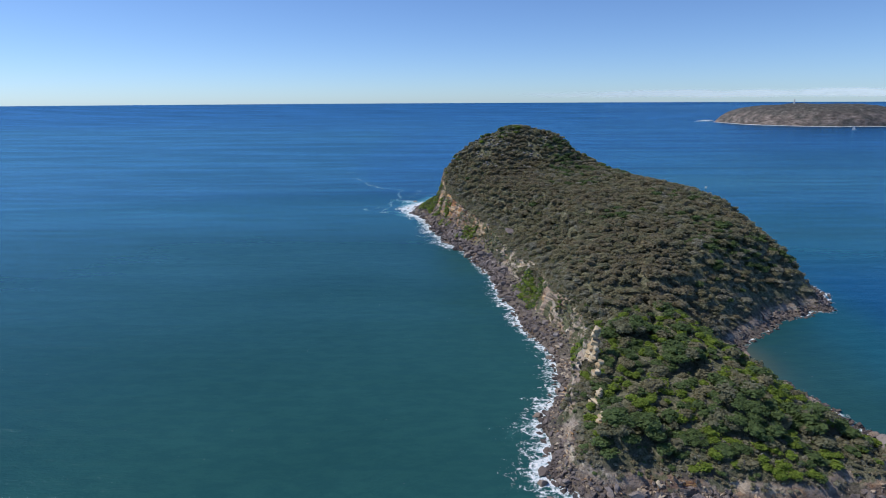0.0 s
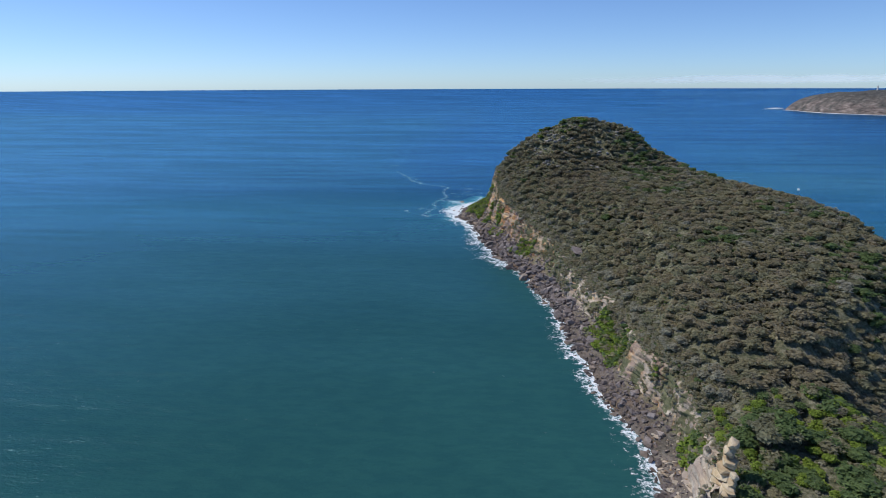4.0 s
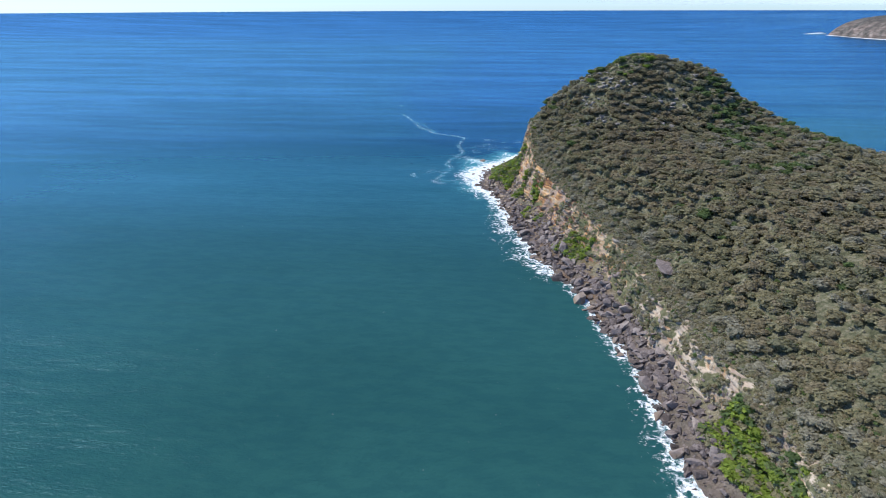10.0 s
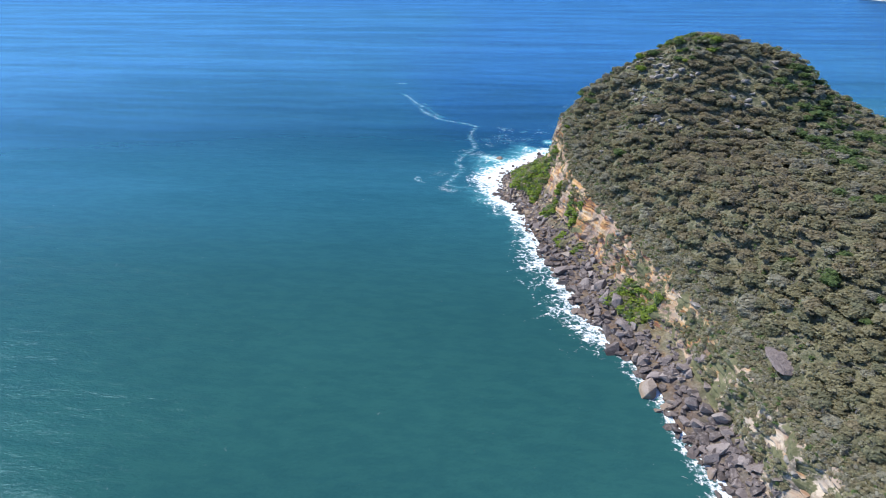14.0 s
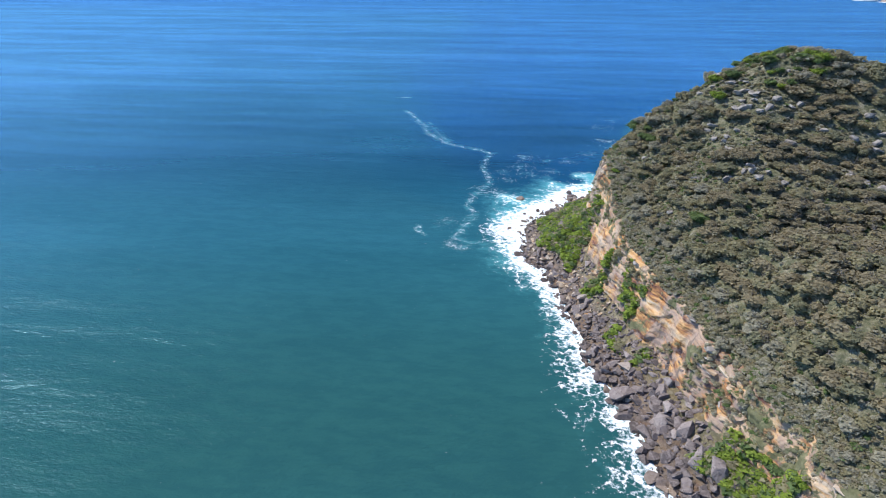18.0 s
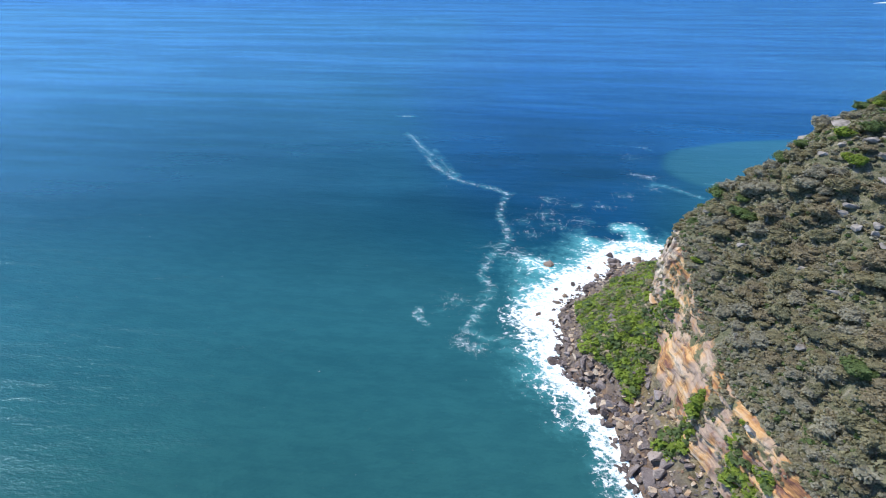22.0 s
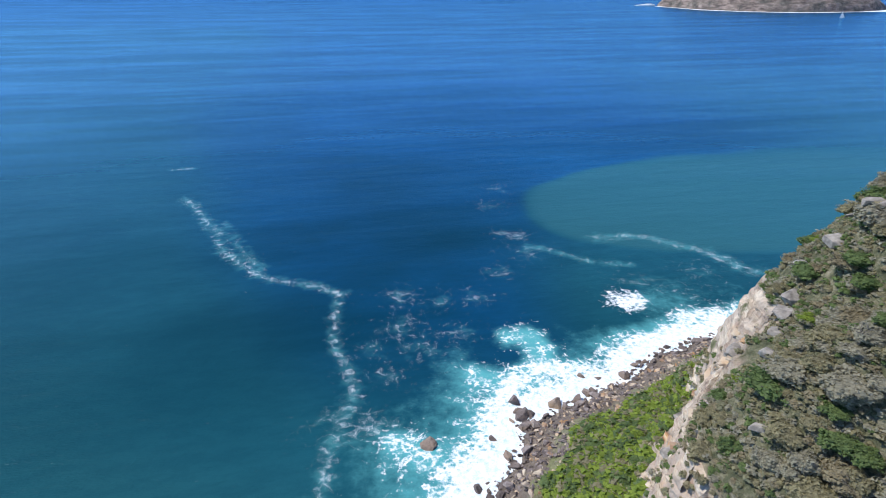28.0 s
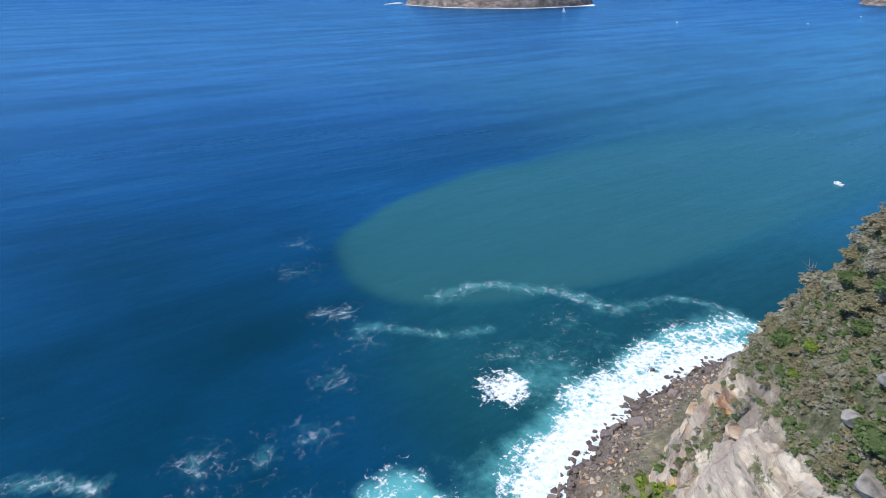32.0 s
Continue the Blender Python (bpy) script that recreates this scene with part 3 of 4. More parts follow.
    deep = np.maximum(deep, step(700 + 500 * west, 1500 + 1200 * west, y + 0.2 * x)) * (1 - 0.35 * step(150, 420, x) * (1 - step(1100, 1700, y)))
    e = np.hypot((x - 200) / np.where(x < 200, 168, 420), (y - 845) / np.where(y > 845, 98, 70)) + 0.11 * (fbm(x, y, 45, 71, 4) - 0.5)
    soft = 0.035 + 0.10 * step(100, 200, x) + 0.3 * step(200, 420, x)
    deep = deep * (1 - 0.72 * (1 - step(0, 1, (e - 0.95 + soft) / (2 * soft))) * step(725, 800, y + 0.25 * x))
    gloom = 0.85 * np.exp(-(((x + 45) / 150) ** 2 + ((y - 775) / np.where(y > 775, 260, 95)) ** 2)) * (0.6 + 0.8 * fbm(x, y, 50, 81, 3))
    gloom = np.maximum(gloom, 0.48 * step(645, 740, y) * step(-30, -100, x) * (0.7 + 0.6 * fbm(x, y, 60, 83, 3)))
    gloom = np.maximum(gloom, 0.34 * step(740, 1050, y + 0.3 * x) * (1 - step(0, 1, 1.4 - e)) * (0.6 + 0.8 * fbm(x, y * 2.5, 300, 85, 3)))
    plume = 1 - step(0, 1, (e - 0.95 + soft) / (2 * soft))
    plume = plume * step(725, 800, y + 0.25 * x) * (0.75 + 0.5 * fbm(x, y * 2, 70, 131, 3))
    deep = np.maximum(deep, 0.24 * step(430, 640, y) * step(120, 60, x))
    inshore = step(170, 20, -d) * step(-10, 60, x) * step(690, 720, y) * near
    deep = deep * (1 - 0.6 * inshore)
    gloom = np.maximum(gloom, 0.55 * inshore * step(0, 1, (e - 0.95 + soft) / (2 * soft)))
    shoal = 0.7 * np.exp(-(((x - 134) / 14) ** 2 + ((y - 262) / 26) ** 2))
    south = step(150, 260, x) * (1 - step(350, 620, y))
    deep = np.maximum(deep, 0.75 * south)
    verts = np.concatenate([np.stack([x, y, z], 1), [[cx, cy, 0.0]]])
    k = np.arange(len(rings) - 1)[:, None] * turns
    j = np.arange(turns)[None, :]
    j2 = (j + 1) % turns
    quads = np.stack([(k + j), (k + turns + j), (k + turns + j2), (k + j2)], -1).reshape(-1, 4)
    cols = [np.append(v, 0.0) for v in (foam, milk, deep, np.clip(gloom, 0, 1), scum, shoal, plume)]
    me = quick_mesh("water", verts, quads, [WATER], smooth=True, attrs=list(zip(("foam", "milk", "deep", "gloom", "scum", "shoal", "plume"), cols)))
    return tagged(new("water", me), "teal to deep blue sea with white surf and drifting foam lines", "sea", kind="structure")


build_sea()


# ---- island ground ----
# how ochre the cliff is, and how overgrown, by shore station
WARM = ([0, 3, 4, 5, 6, 7, 8, 9, 10, 11, 12, 13, 15, 17, 18, 20, 24, 30, 49], [.1, 0, 0, .1, .4, .35, .2, 0, .05, .35, .8, .85, .9, .75, .3, .12, .1, .2, .3])
GROWN = ([0, 3, 3.6, 4.6, 5.2, 6, 7, 8, 9, 10, 11, 13, 14, 17, 22, 24, 29, 49], [1, 1, .1, .1, .8, .4, .5, .7, .45, .55, .7, .5, .3, .2, .15, .15, .6, 1])
def build_ground():
    xs = np.concatenate([np.arange(-52, 72, 0.9), np.arange(72, 275, 2.1)])
    ys = np.concatenate([np.arange(140, 156, 2.0), np.arange(156, 722, 0.95), np.arange(722, 732, 2.0)])
    x, y = np.meshgrid(xs, ys)
    z, cliff, d, s = height(x, y)
    warm = np.interp(s, *WARM)
    foot = np.interp(s, EDGE[:, 0], EDGE[:, 1])
    lush = np.interp(s, LUSH[:, 0], LUSH[:, 1]) * step(6, 9, d) * (1 - step(0, 4, d - foot)) * (1 - cliff)
    overgrown = np.interp(s, *GROWN)
    verts = np.stack([x, y, z], -1).reshape(-1, 3)
    faces = grid_faces(len(xs), len(ys))
    me = quick_mesh("ground", verts, faces, [GROUND], smooth=True,
                    attrs=[("cliff", cliff), ("inland", d), ("warm", warm), ("lush", lush), ("overgrown", overgrown)])
    return tagged(new("ground", me), "rocky island ground with sandstone cliffs and scrub soil", "island", kind="structure")


build_ground()


# ---- rocks ----
def hull_rock(seed, count=15, flat=0.75, blocky=0.6):
    """An angular rock about 2 across, as vertices and triangles."""
    rng = random.Random(seed)
    bm = bmesh.new()
    for _ in range(count):
        v = Vector((rng.gauss(0, 1), rng.gauss(0, 1), rng.gauss(0, 1))).normalized()
        m = max(abs(v.x), abs(v.y), abs(v.z))
        v = v * (1 - blocky) + v / m * blocky * 0.85
        bm.verts.new((v.x * rng.uniform(0.85, 1.1), v.y * rng.uniform(0.85, 1.1), v.z * flat * rng.uniform(0.8, 1.1)))
    res = bmesh.ops.convex_hull(bm, input=bm.verts)
    loose = list({e for e in res["geom_interior"] + res["geom_unused"] if isinstance(e, bmesh.types.BMVert)})
    bmesh.ops.delete(bm, geom=loose, context="VERTS")
    bmesh.ops.bevel(bm, geom=bm.edges[:], offset=0.035, segments=1, affect="EDGES", profile=0.6)
    bmesh.ops.triangulate(bm, faces=bm.faces[:])
    bm.verts.index_update()
    v = np.array([w.co[:] for w in bm.verts])
    f = np.array([[w.index for w in p.verts] for p in bm.faces])
    bm.free()
    return v, f


ROCKS = [hull_rock(k, 10 + k % 4, 0.7 + 0.06 * (k % 5), 0.5 + 0.12 * (k % 4)) for k in range(14)]
SMALL = []
for k in range(10):
    rng = random.Random(900 + k)
    bm = bmesh.new()
    for _ in range(9):
        v = Vector((rng.gauss(0, 1), rng.gauss(0, 1), rng.gauss(0, 1))).normalized()
        bm.verts.new((v.x, v.y * rng.uniform(0.7, 1), v.z * 0.75))
    res = bmesh.ops.convex_hull(bm, input=bm.verts)
    bmesh.ops.delete(bm, geom=list({e for e in res["geom_interior"] + res["geom_unused"] if isinstance(e, bmesh.types.BMVert)}), context="VERTS")
    bm.verts.index_update()
    SMALL.append((np.array([w.co[:] for w in bm.verts]), np.array([[w.index for w in p.verts] for p in bm.faces])))
    bm.free()


def turned(rng, tilt=0.35):
    return np.array(Euler((rng.gauss(0, tilt), rng.gauss(0, tilt), rng.uniform(0, 6.283))).to_matrix())


def joined(name, items, mats, label, category, smooth=False):
    """Many pieces in one mesh: items of (vertices, triangles, material index)."""
    counts = np.cumsum([0] + [len(v) for v, _, _ in items])
    verts = np.concatenate([v for v, _, _ in items])
    faces = np.concatenate([f + o for (_, f, _), o in zip(items, counts)])
    index = np.concatenate([np.full(len(f), m) for _, f, m in items])
    me = quick_mesh(name, verts, faces, mats, index, smooth)
    return tagged(new(name, me), label, category, kind="stuff")


def on_coast(s, d):
    """The place d metres inland of shore station s, and the way inland."""
    k = int(s * 6) % len(COAST)
    a, b = COAST[k], COAST[(k + 1) % len(COAST)]
    t = s * 6 - int(s * 6)
    inward = nrm[k]
    return a * (1 - t) + b * t + inward * d, inward


def lay_rocks(rng, spans):
    """Rocks strewn on the foreshore: (x, y, radius)."""
    out = []
    for s0, s1, count, d0, d1, small, large in spans:
        for _ in range(count):
            s = rng.uniform(s0, s1)
            foot = np.interp(s % 49, EDGE[:, 0], EDGE[:, 1])
            share = rng.random()
            (x, y), _ = on_coast(s % 49, d0 + (d1 * foot - d0) * share)
            r = small + (large - small) * rng.random() ** 2.4
            out.append((x, y, r * (1.15 - 0.45 * share)))
    return out


rng = random.Random(11)
BIG = lay_rocks(rng, [(0, 3, 30, -3, .95, 1.2, 2.6), (3, 8, 60, -3, .95, 1.1, 2.8), (8, 15, 104, -3, .95, 1.8, 5.0),
                      (15, 18.5, 34, -3, .8, 1.4, 3.6), (18.5, 28, 14, -9, .4, 1.0, 2.4), (18.5, 28, 105, -3.5, .16, 1.2, 3.0), (35, 44, 46, -2, 1.3, 1.2, 3.0), (44, 48.9, 24, -4, .9, 1.3, 3.6)])
BIG += [(-41, 690.6, 3.0), (-11, 704, 2.9), (-12, 699.6, 1.7), (-41, 616.8, 2.4), (72.5, 719.5, 3.2), (61.5, 721, 2.6), (-4, 488, 3.2), (7.5, 490, 3.6), (24.7, 399.5, 2.4), (-38, 668, 1.6), (-22, 690, 1.5), (14, 712, 1.7), (66, 722, 2.2), (92, 722, 2.0), (118, 716, 1.9),
        (50, 160, 2.5), (57, 158.5, 3.0), (75, 157, 2.8), (84, 156.5, 3.2), (149, 183, 5.0), (30, 166, 2.4), (31, 158, 2.6)]
BIG.sort(key=lambda b: -b[2])
big_z = height(np.array([b[0] for b in BIG]), np.array([b[1] for b in BIG]))[0]
protos = []
for k, (v, f) in enumerate(ROCKS):
    protos.append(quick_mesh("boulder", v, f, [BOULDER]))
for (x, y, r), z, k in zip(BIG, big_z, range(290)):
    ob = new("boulder", protos[k % len(protos)])
    r2 = r * rng.uniform(0.6, 0.95)
    ob.matrix_world = Matrix.LocRotScale((x, y, max(z, -0.6) + 0.22 * r), Matrix(turned(rng)).to_quaternion(), (r * 1.12, r2, r * rng.uniform(0.55, 0.95)))
    big = "large" if r > 2.6 else "angular"
    tagged(ob, f"{big} grey-brown sandstone boulder on the wave-washed shore", "boulder", "shore boulders")

items = []
for (x, y, r), z, k in zip(BIG[290:], big_z[290:], range(len(BIG))):
    v, f = ROCKS[k % len(ROCKS)]
    items.append(((v * (r * 1.12, r * rng.uniform(0.6, 0.95), r * rng.uniform(0.55, 0.95))) @ turned(rng).T + (x, y, max(z, -0.6) + 0.22 * r), f, 0))
spans = [(0, 3, 620, -2, 1.15, .35, 1.5), (3, 8, 1100, -2, 1.1, .4, 1.6), (8, 15, 1500, -2, 1.1, .5, 2.6), (15, 18.5, 1300, -2, .95, .4, 1.9),
         (18.5, 28, 3600, -2.5, .8, .3, 1.2), (35, 44, 1500, -2, 1.6, .4, 1.6), (44, 48.9, 800, -2, 1.1, .5, 1.9)]
laid = lay_rocks(rng, spans)
lz = height(np.array([b[0] for b in laid]), np.array([b[1] for b in laid]))[0]
for (x, y, r), z in zip(laid, lz):
    v, f = SMALL[rng.randrange(len(SMALL))]
    items.append(((v * (r * rng.uniform(0.9, 1.5), r, r * rng.uniform(0.6, 1))) @ turned(rng).T + (x, y, max(z, -0.4) + 0.15 * r), f, 1 if (y > 560 or y < 270) and z > 1.0 and rng.random() < 0.4 else 0))
joined("shore_rubble", items, [BOULDER, SANDSTONE], "heaped grey-brown broken rock along the foot of the cliffs", "rubble")


# ---- cliff ledges ----
cliff_thing = tagged(new("sandstone_cliff"), "layered cream and orange sandstone cliff above the shore", "cliff")


def cliff_face(s0, s1, name="cliff_face"):
    """A skin of bedded rock in front of the ground's steep face: beds stand out and draw back, joints cut them."""
    cols = np.arange(s0, s1, 0.022)
    levels = 52
    reach = np.arange(0, 58, 0.45)
    base = np.array([on_coast(v, 0)[0] for v in cols])
    way = np.array([on_coast(v, 0)[1] for v in cols])
    soft = np.ones(9) / 9
    way = np.stack([np.convolve(np.pad(way[:, k], 4, mode="edge"), soft, "valid") for k in (0, 1)], 1)
    way /= np.linalg.norm(way, axis=1)[:, None]
    if s0 > 18:
        turn = step(22.0, 24.0, cols)
        way = np.stack([(62.0 - base[:, 0]) * (1 - turn) + (0.30 * (62.0 - base[:, 0])) * turn, 640.0 - base[:, 1]], 1)
        way /= np.linalg.norm(way, axis=1)[:, None]
    gx, gy = base[:, :1] + way[:, :1] * reach[None, :], base[:, 1:] + way[:, 1:] * reach[None, :]
    ground = height(gx, gy)[0]
    climb = np.maximum.accumulate(ground, axis=1)
    foot_z, top_z = np.interp(cols, EDGE[:, 0], EDGE[:, 2]), np.interp(cols, EDGE[:, 0], EDGE[:, 4])
    brow = np.array([np.interp(e, reach, cr) for e, cr in zip(np.interp(cols, EDGE[:, 0], EDGE[:, 3]) + 5, climb)])
    t = np.linspace(0, 1, levels)
    z = (foot_z - 1.0)[:, None] + (np.minimum(top_z + 1.2, brow - 0.05) - foot_z + 1.0)[:, None] * t[None, :]
    inn = np.array([np.interp(zr, cr, reach) for zr, cr in zip(z, climb)])
    inn = np.minimum(inn, (1.2 * np.interp(cols, EDGE[:, 0], EDGE[:, 3]) + 6)[:, None])
    along = np.broadcast_to(np.cumsum(np.append(0, np.hypot(*np.diff(base, axis=0).T)))[:, None], z.shape)
    for _ in range(6):
        inn[1:-1] = 0.5 * inn[1:-1] + 0.25 * (inn[2:] + inn[:-2])
    bed = z / 3.4 + 0.9 * fbm(along, z * 0.2, 60, 211, 2) + 0.15 * fbm(along, z, 6, 215, 2)
    row = np.floor(bed)
    cut = bed - row
    joint = np.floor(along / (3.0 + 5.0 * hash2(row, 3.0, 7)) + hash2(row, 5.0, 9) * 7 + 0.5 * fbm(along, z, 4, 219, 2))
    stand = 0.25 + 0.8 * hash2(row, 1.0, 3) + 0.5 * (hash2(joint, row, 4) - 0.3)
    stand = stand - (0.2 + 0.7 * hash2(row, 2.0, 6)) * step(0.72, 1.0, cut) - 0.25 * step(0.2, 0.0, cut)
    hollow = step(0.60, 0.72, fbm(along, z * 1.6, 13, 223, 3))
    stand = stand - 1.2 * hollow + 1.1 * (fbm(along, z * 1.4, 4.0, 227, 4) - 0.5)
    stand = stand + 0.5 * (fbm(along, z * 1.3, 1.8, 233, 2) - 0.5)
    fade = step(0.0, 0.06, t) * (1 - step(0.93, 1.0, t))
    out = inn - np.clip(stand, 0.0, 2.4)[..., ] * fade[None, :] - 0.15 * fade[None, :] + 0.7 * (1 - fade)[None, :]
    x, y = base[:, :1] + way[:, :1] * out, base[:, 1:] + way[:, 1:] * out
    warm = np.interp(cols, *WARM)[:, None] + 0.35 * (hollow - 0.1) + 0 * z
    grown = np.interp(cols, *GROWN)[:, None] * np.ones_like(z)
    verts = np.stack([x, y, z], -1).reshape(-1, 3)
    me = quick_mesh(name, verts, grid_faces(levels, len(cols))[:, ::-1], [CLIFF], attrs=[("warm", warm), ("overgrown", grown)])
    ob = new(name, me)
    ob.parent = cliff_thing


for s0, s1 in ((3.3, 7.7), (8.3, 18.6), (18.5, 29)):
    cliff_face(s0, s1)

LEDGES = []
for k in range(8):
    v, f = hull_rock(300 + k, 20, 0.9, 0.9)
    LEDGES.append(quick_mesh("rock_ledge", v, f, [GREYROCK if k in (2, 5, 7) else SANDSTONE]))
rng = random.Random(5)
made = 0
while made < 90:
    s = rng.choice([rng.uniform(8.4, 16.5), rng.uniform(16.5, 27), rng.uniform(20, 27.5)])
    foot, fz, top, tz = (np.interp(s, EDGE[:, 0], EDGE[:, c]) for c in (1, 2, 3, 4))
    (x, y), inward = on_coast(s, foot + (top - foot) * (0.15 + 0.85 * rng.random() ** 0.5))
    z, share, d, _ = height(np.array([x]), np.array([y]))
    if share[0] < 0.4:
        made += 0.2
        continue
    ob = new("rock_ledge", LEDGES[rng.randrange(8)])
    ob.parent = cliff_thing
    turn = math.atan2(inward[1], inward[0]) + math.pi / 2 + rng.gauss(0, 0.2)
    ob.matrix_world = Matrix.LocRotScale((x, y, z[0] + 0.3), Euler((rng.gauss(0, .08), rng.gauss(0, .08), turn)).to_quaternion(),
                                         (rng.uniform(1.6, 4.4), rng.uniform(1.2, 2.2), rng.uniform(0.35, 0.9)))
    made += 1

# ---- pinnacles ----
def pinnacle(x, y, wide, tall, seed):
    """A leaning stack of worn beds, each narrower than the one below."""
    rng = random.Random(seed)
    low = float(height(np.array([x]), np.array([y]))[0][0]) - 2.0
    thing = tagged(new("rock_pinnacle"), "pale cream and ochre sandstone pinnacle above the shore", "rock pinnacle", "shore pinnacles")
    thing.location = (x, y, low)
    beds, at = 6, 0.0
    for k in range(beds):
        thick = (tall + 2.0) / beds * rng.uniform(0.8, 1.2)
        v, f = hull_rock(seed * 10 + k, 22, 0.9, 0.85)
        w = wide * (1 - 0.55 * k / (beds - 1)) * rng.uniform(0.85, 1.1)
        ob = new("rock_bed", quick_mesh("rock_bed", v * (w * 0.75, w * 1.1, thick * 0.75), f, [PALEROCK]))
        ob.parent = thing
        ob.matrix_local = Matrix.LocRotScale((0.25 * k + rng.gauss(0, 0.3), rng.gauss(0, 0.4), at + 0.5 * thick), Euler((rng.gauss(0, .1), rng.gauss(0, .1), rng.uniform(-0.5, 0.5))).to_quaternion(), (1, 1, 1))
        at += thick


for x, y, wide, tall, seed in ((58.5, 224, 4.6, 11, 61), (57.0, 217, 3.4, 7, 62), (56.0, 207, 3.6, 8, 63), (54.0, 196, 3.0, 6, 64), (52.0, 184, 2.6, 4, 65)):
    pinnacle(x, y, wide, tall, seed)

# ---- outcrops ----
rng = random.Random(17)
CROPS = [(47.5, 431, 7.5, 5.5, 1.2, 0), (42, 643, 6.0, 4.2, 1.2, 1), (30, 656, 3.2, 2.4, 2.0, 1), (26, 654, 2.6, 2.2, 1.8, 1), (16.5, 645, 2.6, 2.0, 1.6, 1),
         (40, 660, 3.0, 2.4, 2.0, 1), (36, 662, 2.4, 2.0, 1.5, 1), (52, 664, 3.4, 2.4, 1.8, 1), (60, 668, 3.0, 2.4, 1.7, 1),
         (22, 650, 2.2, 1.8, 1.4, 1), (9, 612, 1.9, 1.3, 1.0, 1), (4, 630, 2.2, 1.6, 1.0, 1)]
for _ in range(64):
    cx, cy, sx, sy = rng.choice([(41, 578, 9, 8), (43, 614, 9, 10), (62, 590, 14, 14), (60, 640, 12, 10), (35, 600, 8, 12), (90, 600, 14, 16)])
    CROPS.append((rng.gauss(cx, sx), rng.gauss(cy, sy), rng.uniform(1.2, 3.2), rng.uniform(1.0, 2.3), rng.uniform(0.8, 1.7), 1))
cz = height(np.array([c[0] for c in CROPS]), np.array([c[1] for c in CROPS]))[0]
slab_meshes = [quick_mesh("rock_outcrop", *hull_rock(500 + k, 18, 0.8, 0.75), [GREYROCK]) for k in range(6)]
dark_slab = quick_mesh("rock_outcrop", *hull_rock(520, 26, 0.55, 0.5), [BOULDER])
for (x, y, a, b, c, grey), z, k in zip(CROPS, cz, range(len(CROPS))):
    ob = new("rock_outcrop", slab_meshes[k % 6] if grey else dark_slab)
    ob.matrix_world = Matrix.LocRotScale((x, y, z + 0.3 * c), Euler((rng.gauss(0, .15), rng.gauss(0, .15), rng.uniform(0, 3))).to_quaternion(), (a, b, c))
    tagged(ob, "weathered pale grey sandstone outcrop among the scrub" if grey else "broad smooth brown sandstone slab above the cliff", "rock outcrop", "hilltop outcrops")


# ---- trees ----
def crown(seed, leaves, leaf, core=1, lobes=9):
    """A lumpy crown about 1 in radius, its foot at 0: many small leaf clumps round an inner mass."""
    r = np.random.RandomState(seed)
    way = r.normal(size=(lobes, 3))
    way[:, 2] = np.abs(way[:, 2]) * 0.9 + 0.05
    way /= np.linalg.norm(way, axis=1)[:, None]
    reach, spread = r.uniform(0.22, 0.5, lobes), r.uniform(0.25, 0.45, lobes)

    def radius(p):
        angle = np.arccos(np.clip(p @ way.T, -1, 1))
        return 0.56 + (reach * np.exp(-(angle / spread) ** 2)).max(1)

    bm = bmesh.new()
    bmesh.ops.create_icosphere(bm, subdivisions=max(core, 1), radius=1) if core else bmesh.ops.create_cone(bm, segments=5, radius1=0.9, radius2=0.3, depth=1.1)
    bmesh.ops.triangulate(bm, faces=bm.faces[:])
    bm.verts.index_update()
    v = np.array([w.co[:] for w in bm.verts])
    f = np.array([[w.index for w in p.verts] for p in bm.faces])
    bm.free()
    v = v * (radius(v) * 0.86)[:, None]
    v[:, 2] = np.maximum(v[:, 2], -0.35)
    p = r.normal(size=(leaves, 3))
    p[:, 2] = np.where(p[:, 2] < -0.4, -p[:, 2], p[:, 2])
    p /= np.linalg.norm(p, axis=1)[:, None]
    at = p * (radius(p) * r.uniform(0.82, 1.08, leaves))[:, None]
    out = p * 0.65 + np.array([0, 0, 0.5]) + r.normal(size=(leaves, 3)) * 0.42
    out /= np.linalg.norm(out, axis=1)[:, None]
    side = np.cross(out, r.normal(size=(leaves, 3)))
    side /= np.linalg.norm(side, axis=1)[:, None]
    other = np.cross(out, side)
    size = leaf * r.uniform(0.6, 1.35, leaves)[:, None]
    a, b, c = at + side * size, at - side * size * 0.5 + other * size * 0.85, at - side * size * 0.5 - other * size * 0.85
    lv = np.stack([a, b, c], 1).reshape(-1, 3)
    lf = np.arange(len(lv)).reshape(-1, 3) + len(v)
    lv[:, 2] *= 0.85
    v[:, 2] *= 0.85
    return np.concatenate([v, lv]), np.concatenate([f, lf])


def veg_zone(x, y):
    z, cliff, d, s = height(x, y)
    top = np.interp(s, EDGE[:, 0], EDGE[:, 3])
    return z, cliff, d, s, d - top


def species(rng, x, y, inner, s):
    brown = fbm(np.array([x]), np.array([y]), 55, 83, 3)[0]
    u = rng.random()
    if y < 262 and x > 48:
        return 4 if u < 0.46 else 5 if u < 0.80 else 1 if u < 0.86 else 0
    if y > 612 and x < 80:
        return 5 if u < 0.20 else 4 if u < 0.24 else 3 if u < 0.58 else 2 if u < 0.7 else 0
    if inner < 9 and u < 0.55:
        return 3
    if brown > (0.55 if y < 560 else 0.60):
        return 2 if u < 0.55 else 0 if u < 0.85 else 1
    if brown < 0.36 and u < 0.35:
        return 5
    return 0 if u < 0.52 else 1 if u < 0.74 else 3 if u < 0.86 else 2 if u < 0.97 else 5


